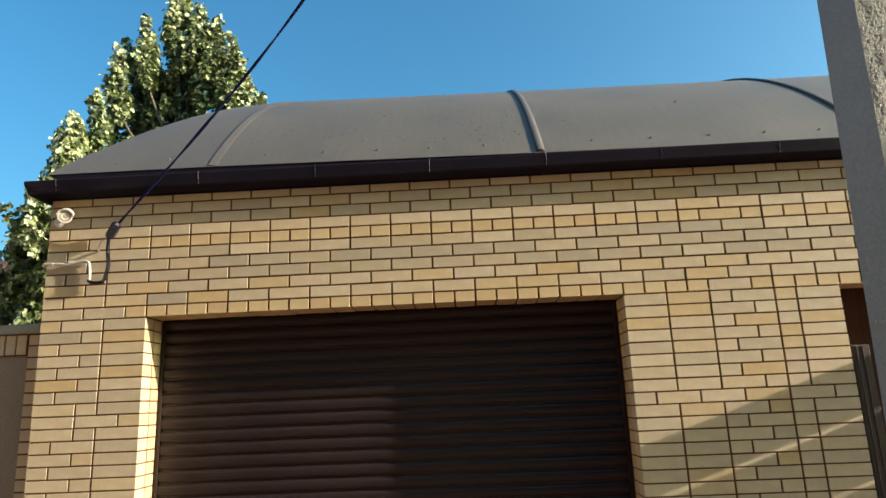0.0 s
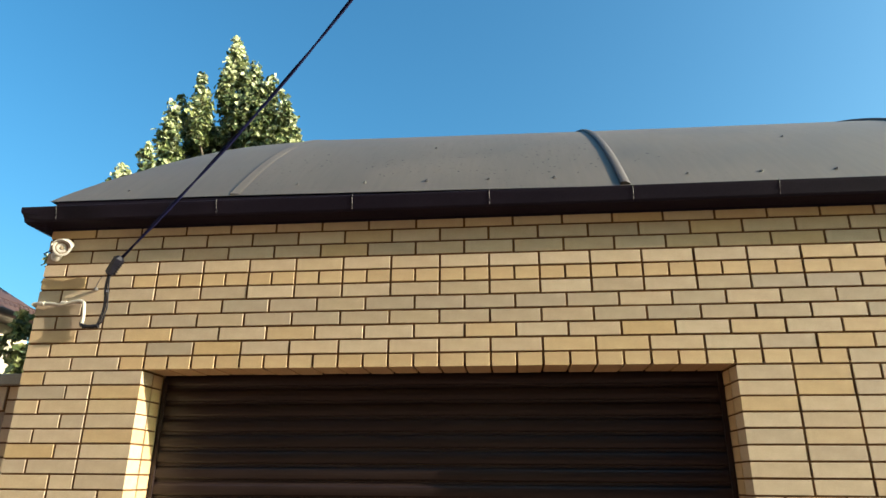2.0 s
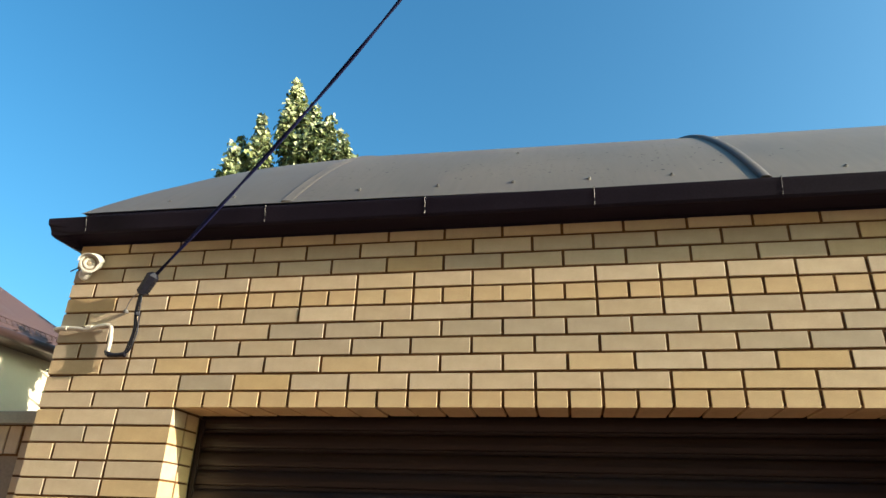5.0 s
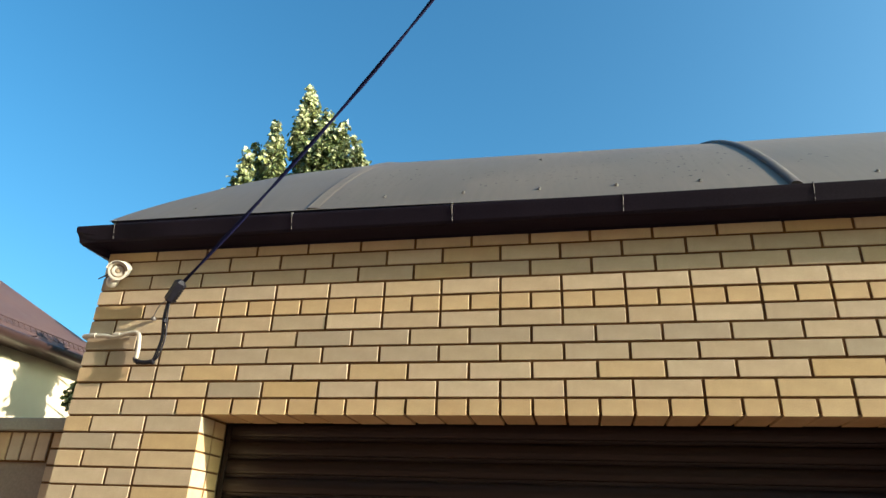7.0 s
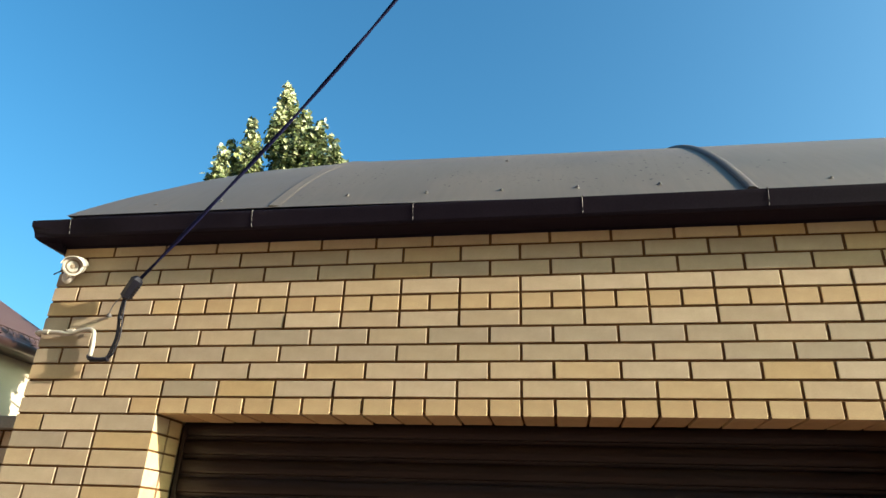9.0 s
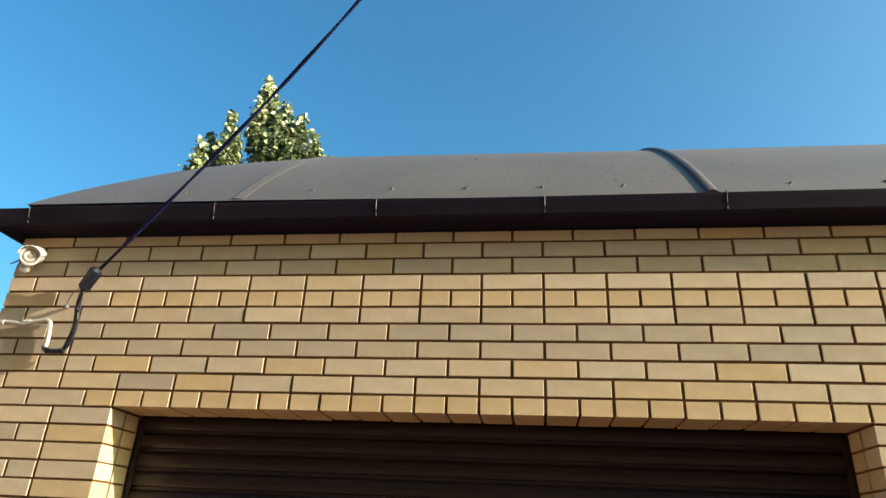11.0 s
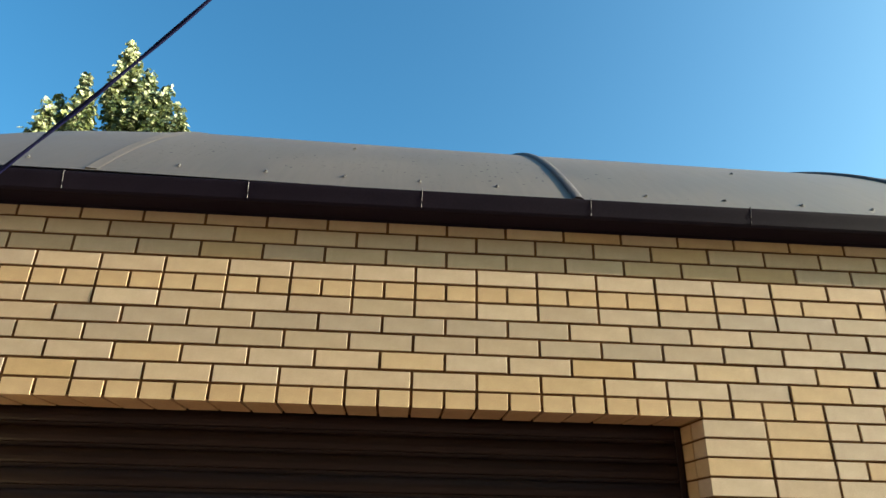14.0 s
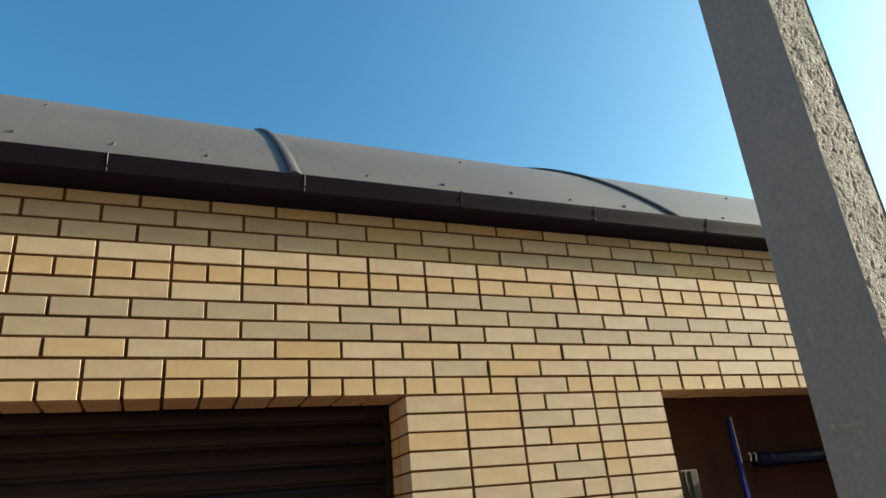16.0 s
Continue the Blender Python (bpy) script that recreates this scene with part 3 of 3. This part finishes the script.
vs = [[bm.verts.new(c + ax * d + (u * math.cos(a) + v * math.sin(a)) * r) for a in (radians(10 + 16 * i) for i in range(11))] for d, r in ((-0.10, 0.046), (0.016, 0.050), (0.016, 0.0475), (-0.10, 0.0435))]
for a, b in zip(vs, vs[1:] + vs[:1]):
    for i in range(10):
        bm.faces.new((a[i], a[i + 1], b[i + 1], b[i]))
part("sun_visor", bm, MAT_WHITE, cctv)
back = c - ax * 0.10
part("arm", tube(bmesh.new(), rounded([back, back + Vector((-0.01, 0.02, -0.012)), (-2.175, -0.01, 3.05)], 0.02), 0.014, 12), MAT_WHITE, cctv, smooth=True)
part("wall_plate", lathe(bmesh.new(), (-2.175, -0.001, 3.05), (0, -1, 0), [(0, 0.034), (0.010, 0.033), (0.016, 0.022)], 24), MAT_WHITE, cctv)
part("cable_tail", tube(bmesh.new(), rounded([back, back + Vector((-0.06, -0.0, -0.012)), back + Vector((-0.13, 0.01, -0.035))], 0.03), 0.0032, 8), MAT_BLACK, cctv, "thin black cable tail", smooth=True)

# ---- unseen leaf added at the far pier to shade the near one, and the near one's post ----
leaf = thing("shade_leaf", "unseen dark brown steel leaf added to shade the brick pier", "gate")
X = 4.50
# gaps between panels placed to let thin strips of sun onto the pier
for z0, z1 in ((0.08, 1.209), (1.229, 1.848), (1.869, 2.204), (2.230, 2.492)):
    part("panel", boxed(X - 0.010, X + 0.010, -0.478, -0.012, z0, z1, bevel=0.003), MAT_BROWN, leaf)
part("free_stile", boxed(X - 0.015, X + 0.015, -0.507, -0.479, 0.0, 2.528, bevel=0.005), MAT_BROWN, leaf)
part("top_rail", boxed(X - 0.015, X + 0.015, -0.478, -0.012, 2.493, 2.529, bevel=0.004), MAT_BROWN, leaf)
for z in (0.5, 2.0):
    part("hinge", tube(bmesh.new(), [(X + 0.02, -0.012, z - 0.05), (X + 0.02, -0.012, z + 0.05)], 0.012, 10), MAT_BROWN, leaf, smooth=True)
post = thing("gate_post", "low light brown steel post at the gate opening", "post")
part("post", boxed(2.742, 2.845, 0.004, 0.05, 0.0, 2.036, bevel=0.006), MAT_TAN, post)
for x in (2.765, 2.800):
    part("rib", boxed(x - 0.004, x + 0.004, -0.002, 0.0035, 0.0, 2.03, bevel=0.0015), MAT_TAN, post)
# ---- blue bar, navy tube and wire inside the opening ----
rod = thing("blue_bar", "bright blue painted upright bar with a white edge", "bar")
part("bar", boxed(3.310, 3.334, 0.198, 0.216, 0.0, 2.292, bevel=0.002), MAT_BLUE, rod)
part("white_edge", boxed(3.3290, 3.3345, 0.1945, 0.1975, 2.058, 2.294), MAT_WHITE, rod, "white strip along the bar")
rail = thing("navy_tube", "dark navy painted tube lying across the opening", "tube")
part("tube", tube(bmesh.new(), [(3.445, 0.222, 2.064), (3.47, 0.222, 2.0645), (GATE_R, 0.222, 2.076)], [0.026, 0.036, 0.036], 18), MAT_NAVY, rail, smooth=True)
part("collar", tube(bmesh.new(), [(3.53, 0.222, 2.0655), (3.565, 0.222, 2.066)], 0.039, 18), MAT_NAVY, rail, smooth=True)
wires = thing("wire_tie", "short light wire ends twisted round the tube", "wire")
part("rod", tube(bmesh.new(), [(3.335, 0.205, 2.062), (3.45, 0.215, 2.063)], 0.007, 8), MAT_NAVY, rail, smooth=True)
for x in (3.395, 3.432):
    part("strand", tube(bmesh.new(), rounded([(x - 0.012, 0.184, 2.062), (x - 0.008, 0.180, 2.092), (x + 0.004, 0.196, 2.106), (x + 0.016, 0.216, 2.103)], 0.012), 0.0042, 6), MAT_WHITE, wires, smooth=True)

# ---- fence beside the garage ----
fence = thing("fence", "low brick and panel fence with a metal cap", "fence")
FY = 0.12
part("panel", boxed(-9.0, -2.39, FY + 0.02, FY + 0.10, 0, 2.205), MAT_PANEL, fence)
part("core", boxed(-9.0, LEFT + 0.001, FY + 0.006, FY + 0.2, 2.205, 2.345), MAT_MORTAR, fence)
part("post_core", boxed(-2.385, LEFT + 0.001, FY + 0.007, FY + 0.2, 0, 2.205), MAT_MORTAR, fence)
part("cap", boxed(-9.0, LEFT - 0.001, FY - 0.03, FY + 0.25, 2.345, 2.405, bevel=0.006), MAT_CAP, fence, "flat grey-olive metal cap")

# ---- neighbouring house ----
house = thing("neighbour_house", "cream brick house with a maroon hipped roof", "house")
HX, HY, HZ = -8.48, 7.80, 4.43
part("wall", boxed(HX - 9, HX, HY - 14, HY, 0, HZ), MAT_HOUSE, house)
ex, ey, rise = HX + 0.40, HY + 0.35, 0.74
bm = bmesh.new()
e = [bm.verts.new(p) for p in ((ex, ey, HZ + 0.12), (ex, ey - 15, HZ + 0.12), (ex - 10, ey - 15, HZ + 0.12), (ex - 10, ey, HZ + 0.12))]
r = [bm.verts.new((ex - 5, ey - 5, HZ + 0.12 + 5 * rise)), bm.verts.new((ex - 5, ey - 10, HZ + 0.12 + 5 * rise))]
for f in ((e[0], r[0], r[1], e[1]), (e[1], r[1], e[2]), (e[2], r[1], r[0], e[3]), (e[3], r[0], e[0]), (e[0], e[1], e[2], e[3])):
    bm.faces.new(f)
part("roof", bm, MAT_HOUSE_ROOF, house, "maroon sheet metal hipped roof")
part("soffit", boxed(ex - 0.5, ex, ey - 15, ey, HZ - 0.02, HZ + 0.11), MAT_HOUSE_GUTTER, house)
gut = part("gutter", tube(bmesh.new(), [(ex + 0.06, ey - 15, HZ + 0.04), (ex + 0.06, ey + 0.05, HZ + 0.04)], 0.075, 14), MAT_HOUSE_GUTTER, house, smooth=True)
for dz in (0.25, 0.33):
    part("guard_rail", tube(bmesh.new(), [(ex - 0.18, ey - 15, HZ + dz), (ex - 0.18, ey - 0.3, HZ + dz)], 0.008, 6), MAT_HOUSE_GUTTER, house)
part("guard_lattice", tube(bmesh.new(), [(ex - 0.18, ey - 0.3 - 0.06 * i, HZ + (0.25 if i % 2 else 0.33)) for i in range(110)], 0.006, 5), MAT_HOUSE_ROOF, house)
for i in range(20):
    y = ey - 0.5 - i * 0.7
    part("gutter_bracket", boxed(ex + 0.0, ex + 0.142, y - 0.012, y + 0.012, HZ + 0.116, HZ + 0.128), MAT_HOUSE_GUTTER, house)
for i in range(24):
    y = ey - 0.4 - i * 0.6
    part("guard_bracket", tube(bmesh.new(), [(ex - 0.16, y, HZ + 0.22), (ex - 0.17, y + 0.03, HZ + 0.30), (ex - 0.20, y, HZ + 0.35)], 0.007, 6), MAT_HOUSE_GUTTER, house)


# ---- tree behind the garage ----
def leaf_faces(p, nrm, spin, size):
    """Folded lobed leaf: two halves along a midrib."""
    nrm = nrm.normalized()
    u = nrm.orthogonal().normalized()
    u = Matrix.Rotation(spin, 3, nrm) @ u
    v = nrm.cross(u)
    fold = nrm * size * 0.16
    tip, base = p + u * size, p
    l1, l2, l3 = p + u * size * 0.14 + v * size * 0.34 + fold, p + u * size * 0.38 + v * size * 0.19 + fold * 0.6, p + u * size * 0.62 + v * size * 0.40 + fold
    r1, r2, r3 = (q - v * 2 * (q - p).dot(v) for q in (l1, l2, l3))
    return [base, l1, l2, l3, tip, r3, r2, r1]


tree = thing("tree", "broad-leaved tree with sunlit green crown behind the garage", "tree", at=(-5.82, 9.2, 0))
rng = random.Random(4)
bm = bmesh.new()
tube(bm, [(0, 0, 0), (0.05, 0, 1.5), (0.0, 0.05, 4), (0.15, -0.1, 7), (0.18, -0.3, 9.5), (0.12, -0.4, 11.3)], [0.24, 0.20, 0.16, 0.10, 0.05, 0.012], 10)
part("trunk", bm, MAT_BARK, tree, smooth=True)
clumps = []                                   # centre, radius, share of pale leaves


def spire(x, top, low, wide, lean=0.0, y=-0.4, pale=0.2):
    """An upright leader with leaf clumps that widen downwards, and its limb."""
    n = max(4, int((top - low) / 0.16))
    for k in range(n):
        f = k / (n - 1)
        r = 0.085 + (wide - 0.085) * f ** 0.8
        for q in range(1 if r < 0.15 else 2 if r < 0.3 else 4):
            a = rng.uniform(0, math.tau)
            d = 0.0 if r < 0.15 else r * rng.uniform(0.35, 0.8)
            # pale share rises to the tip, for young growth and painted sunlight
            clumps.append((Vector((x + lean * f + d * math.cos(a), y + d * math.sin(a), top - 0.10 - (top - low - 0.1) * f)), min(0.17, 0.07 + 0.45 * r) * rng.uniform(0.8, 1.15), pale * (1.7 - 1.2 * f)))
    part("limb", tube(bmesh.new(), [(0.1, 0, max(1.8, low - 1.6)), ((x + lean) * 0.7, 0.5 * y, low - 0.6), (x + lean, y, low), (x, y, top - 0.12)], [0.05, 0.035, 0.02, 0.005], 6), MAT_BARK, tree, smooth=True)


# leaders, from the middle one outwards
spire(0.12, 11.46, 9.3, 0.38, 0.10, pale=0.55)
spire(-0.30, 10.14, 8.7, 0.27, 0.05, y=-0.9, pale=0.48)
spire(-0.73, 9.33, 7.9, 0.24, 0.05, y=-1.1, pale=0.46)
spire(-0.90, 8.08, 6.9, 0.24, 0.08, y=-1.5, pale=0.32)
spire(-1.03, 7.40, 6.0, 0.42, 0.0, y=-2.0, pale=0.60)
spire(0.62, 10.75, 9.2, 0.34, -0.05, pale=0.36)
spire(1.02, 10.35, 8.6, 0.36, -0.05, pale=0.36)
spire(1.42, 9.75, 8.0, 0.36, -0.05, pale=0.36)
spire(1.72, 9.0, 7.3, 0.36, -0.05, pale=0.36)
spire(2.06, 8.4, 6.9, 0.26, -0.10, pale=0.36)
for k in range(190):
    z = 3.2 + 6.3 * rng.random()
    left, right = -1.35 + 0.45 * max(0.0, z - 8.2), 1.75 - 0.35 * max(0.0, z - 7.6)
    x = rng.uniform(left, right)
    # many more pale leaves to the right, painting in the sunny side
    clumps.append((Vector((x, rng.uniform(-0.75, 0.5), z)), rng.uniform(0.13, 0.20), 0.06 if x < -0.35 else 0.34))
for k in range(26):
    z = 3.0 + 0.27 * k
    a = k * 2.399963
    part("limb", tube(bmesh.new(), [(0.05, 0, z - 1.0), (0.5 * math.cos(a), 0.25 * math.sin(a), z - 0.3), (1.3 * math.cos(a), 0.5 * math.sin(a), z + 0.2)], [0.04, 0.025, 0.006], 5), MAT_BARK, tree, smooth=True)
# hardly any pale leaves inside, so the crown's shade is in the colour
for k in range(80):
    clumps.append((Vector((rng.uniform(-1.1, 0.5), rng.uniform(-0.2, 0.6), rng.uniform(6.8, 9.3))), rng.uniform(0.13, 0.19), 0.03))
# low boughs beside the garage
for k in range(46):
    f = (k + 0.5) / 46
    clumps.append((Vector((rng.uniform(-3.15, -2.0) + 0.25 * f, rng.uniform(-0.9, -0.2), 3.9 + 2.25 * f)), rng.uniform(0.12, 0.17), 0.07 + 0.5 * (rng.random() < 0.12)))
for k in range(6):
    z = 3.9 + 0.38 * k
    part("limb", tube(bmesh.new(), [(0.1, 0, z - 1.4), (-1.4, -0.4, z - 0.5), (-2.75 + 0.1 * k, -0.6, z + 0.25)], [0.05, 0.03, 0.006], 5), MAT_BARK, tree, smooth=True)
part("limb", tube(bmesh.new(), [(0, 0, 1.9), (-0.75, -1.4, 3.2), (-1.58, -3.05, 3.85)], [0.05, 0.03, 0.008], 5), MAT_BARK, tree, smooth=True)
for k in range(14):
    clumps.append((Vector((rng.uniform(-1.62, -1.2), rng.uniform(-3.2, -2.8), rng.uniform(3.15, 4.25))), rng.uniform(0.08, 0.11), 0.08))
for k in range(70):
    z = 2.5 + 2.75 * rng.random() ** 0.9
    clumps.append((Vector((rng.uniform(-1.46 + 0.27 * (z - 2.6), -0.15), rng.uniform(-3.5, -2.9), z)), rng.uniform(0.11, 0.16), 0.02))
for k in range(5):
    z = 2.9 + 0.5 * k
    part("limb", tube(bmesh.new(), [(0, 0, z - 1.2), (-0.5, -1.6, z - 0.3), (-0.8 + 0.1 * k, -3.2, z + 0.2)], [0.05, 0.03, 0.006], 5), MAT_BARK, tree, smooth=True)
clumps += [(Vector((-0.55, -3.5, 4.69)), 0.16, 0.9), (Vector((-0.45, -3.5, 4.45)), 0.14, 0.7)]
clumps += [(Vector((-1.86, -3.0, 3.74)), 0.06, 0.1), (Vector((-1.80, -3.0, 3.84)), 0.06, 0.2), (Vector((-1.66, -3.0, 4.15)), 0.05, 0.2), (Vector((-1.68, -3.0, 3.95)), 0.05, 0.1)]
verts, faces, pale_lit = [], [], []
for q, rad, share in clumps:
    lean = Vector((rng.gauss(0, 0.12), rng.gauss(0, 0.12), 0))
    for _ in range(int(16 + 2100 * rad * rad)):
        h = rng.uniform(-1, 1)
        a = rng.uniform(0, math.tau)
        w = rad * math.sqrt(max(0.05, 1 - abs(h) ** 2.5)) * rng.uniform(0.3, 1.1)
        off = Vector((w * math.cos(a), w * math.sin(a), h * rad * 1.5)) + lean * (h + 1) * rad
        nrm = Vector((math.cos(a), math.sin(a), 0.5)) + Vector((rng.gauss(0, 0.55), rng.gauss(0, 0.55), rng.gauss(0, 0.55)))
        lf = leaf_faces(q + off, nrm, rng.uniform(0, math.tau), rng.uniform(0.075, 0.155))
        k = len(verts)
        verts += lf
        faces += [(k, k + 1, k + 2, k + 3, k + 4), (k, k + 4, k + 5, k + 6, k + 7)]
        pale_lit += [int(rng.random() < share)] * 2
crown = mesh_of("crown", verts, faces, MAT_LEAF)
crown.materials.append(MAT_PALE_LIT)
crown.polygons.foreach_set("material_index", pale_lit)
tagged(put("crown", crown, tree), kind="stuff")

# ---- bricks ----
CUT = {}


def brick_mesh(length, depth, header, height=0.0645, dull=False):
    key = (round(length, 4), depth, header, height, dull)
    if key not in CUT:
        x, h, c = length / 2, height / 2, 0.0016
        ring = [(-x, -h), (x, -h), (x, h), (-x, h)]
        verts = [(a - math.copysign(c, a), 0, b - math.copysign(c, b)) for a, b in ring] + [(a, c, b) for a, b in ring] + [(a, depth, b) for a, b in ring]
        faces = [(0, 1, 2, 3)] + [(s * 4 + i, s * 4 + 4 + i, s * 4 + 4 + (i + 1) % 4, s * 4 + (i + 1) % 4) for s in (0, 1) for i in range(4)]
        CUT[key] = mesh_of("brick", verts, faces, MAT_HEADER if header else MAT_DULL if dull else MAT_BRICK)
    return CUT[key]


JOINT = 0.0125
brick_rng = random.Random(11)
loose = {}


def course_z(row):
    return LINTEL + (row - 0.5) * (C if row > 0 else 0.0736)


def at_joint(k):
    if k > 9:
        return (9 + (k - 9) * 1.024) * L
    return k * L if k >= -6 else (-6 + (k + 6) * 1.045) * L


def lay(parent, k0, k1, row, depth, header=False, joined=False):
    x0 = LEFT if k0 <= -8.4 else at_joint(k0) + JOINT / 2
    x1 = at_joint(k1) - JOINT / 2
    if row <= 0 and k0 >= 9:
        x0, x1 = k0 * L + JOINT / 2, k1 * L - JOINT / 2
    elif row <= 0 and k1 > 9:
        x1 = k1 * L - JOINT / 2
    if k1 in (-6, 10.5) and row <= 0:
        x1 = k1 * L
    if k0 in (5.5, 17.5) and row <= 0:
        x0 = k0 * L
    z = course_z(row)
    m = pose((x0 + x1) / 2, brick_rng.uniform(-0.0012, 0.0016), z + brick_rng.uniform(-0.0008, 0.0008), brick_rng.uniform(-0.5, 0.5), brick_rng.uniform(-0.22, 0.22), brick_rng.uniform(-0.35, 0.35))
    me = brick_mesh(x1 - x0, depth, header, dull=brick_rng.random() < {4: 0.9, 5: 0.9, 6: 0.35}.get(row, 0.04))
    if joined:
        vs, fs = loose.setdefault(parent.name, ([], []))
        n = len(vs)
        vs += [tuple(m @ v.co) for v in me.vertices]
        fs += [tuple(n + i for i in p.vertices) for p in me.polygons]
    else:
        put("brick", me, parent, m)


def course(parent, joints, row, depth=0.06, headers=False):
    for a, b in zip(joints, joints[1:]):
        edge = row <= 0 and (a in (5.5, 17.5) or b in (-6, 10.5))
        lay(parent, a, b, row, 0.218 if row == 1 else 0.112 if edge else depth, headers and b - a < 0.6, a >= 15)


half = [i / 2 for i in range(-13, 42)]
for row in range(1, 12):
    if row in (1, 7):
        joints = [-8.5, -7.5] + [k for k in half if k != 8]
    elif row % 2 == 0:
        joints = [-8.5] + list(range(-8, 21))
    else:
        joints = [k - 0.5 for k in range(-8, 22)]
        if row == 3:
            joints = sorted(joints + [-7])
    course(wall, joints, row, headers=row in (1, 7))
for row in range(0, -32, -1):
    odd = row % 2
    if row in (-8, -24):
        course(pier_l, [-8.5, -7.5, -6.5, -6], row)
        course(pier_m, [5.5, 6, 7, 8, 9, 10, 10.5], row)
    else:
        course(pier_l, [-8.5, -7.5 if odd else -8, -7, -6], row)
        course(pier_m, [5.5, 6.5, 7.5, 8.5 if odd else 8, 9, 9.5, 10.5], row)
    for a, b in zip([17.5, 18.5, 19.5], [18.5, 19.5, 20.5]):
        lay(pier_r, a, b, row, 0.06, False, True)
    # second layer of bricks in the reveals
    z = course_z(row)
    me = brick_mesh(0.095, 0.10, True)
    for parent, x, turn in ((pier_l, DOOR_L, 90), (pier_m, DOOR_R, -90), (pier_m, PIER_R, 90)):
        put("brick", me, parent, pose(x + brick_rng.uniform(-0.001, 0.001), 0.1725, z, 0, 0, turn))
for name, (vs, fs) in loose.items():
    tagged(put("brickwork", mesh_of("brickwork", vs, fs, MAT_BRICK_FAR), bpy.data.objects[name]), kind="stuff")
# fence: upright bricks under the cap and the end post
up = brick_mesh(0.0635, 0.05, False, 0.125)
for i in range(60):
    put("brick", up, fence, pose(-2.43 - i * 0.0735, FY + brick_rng.uniform(-0.001, 0.001), 2.276))
for row in range(0, 31):
    put("brick", brick_mesh(0.17, 0.05, False), fence, pose(-2.297, FY + 0.001, 2.305 - row * C))
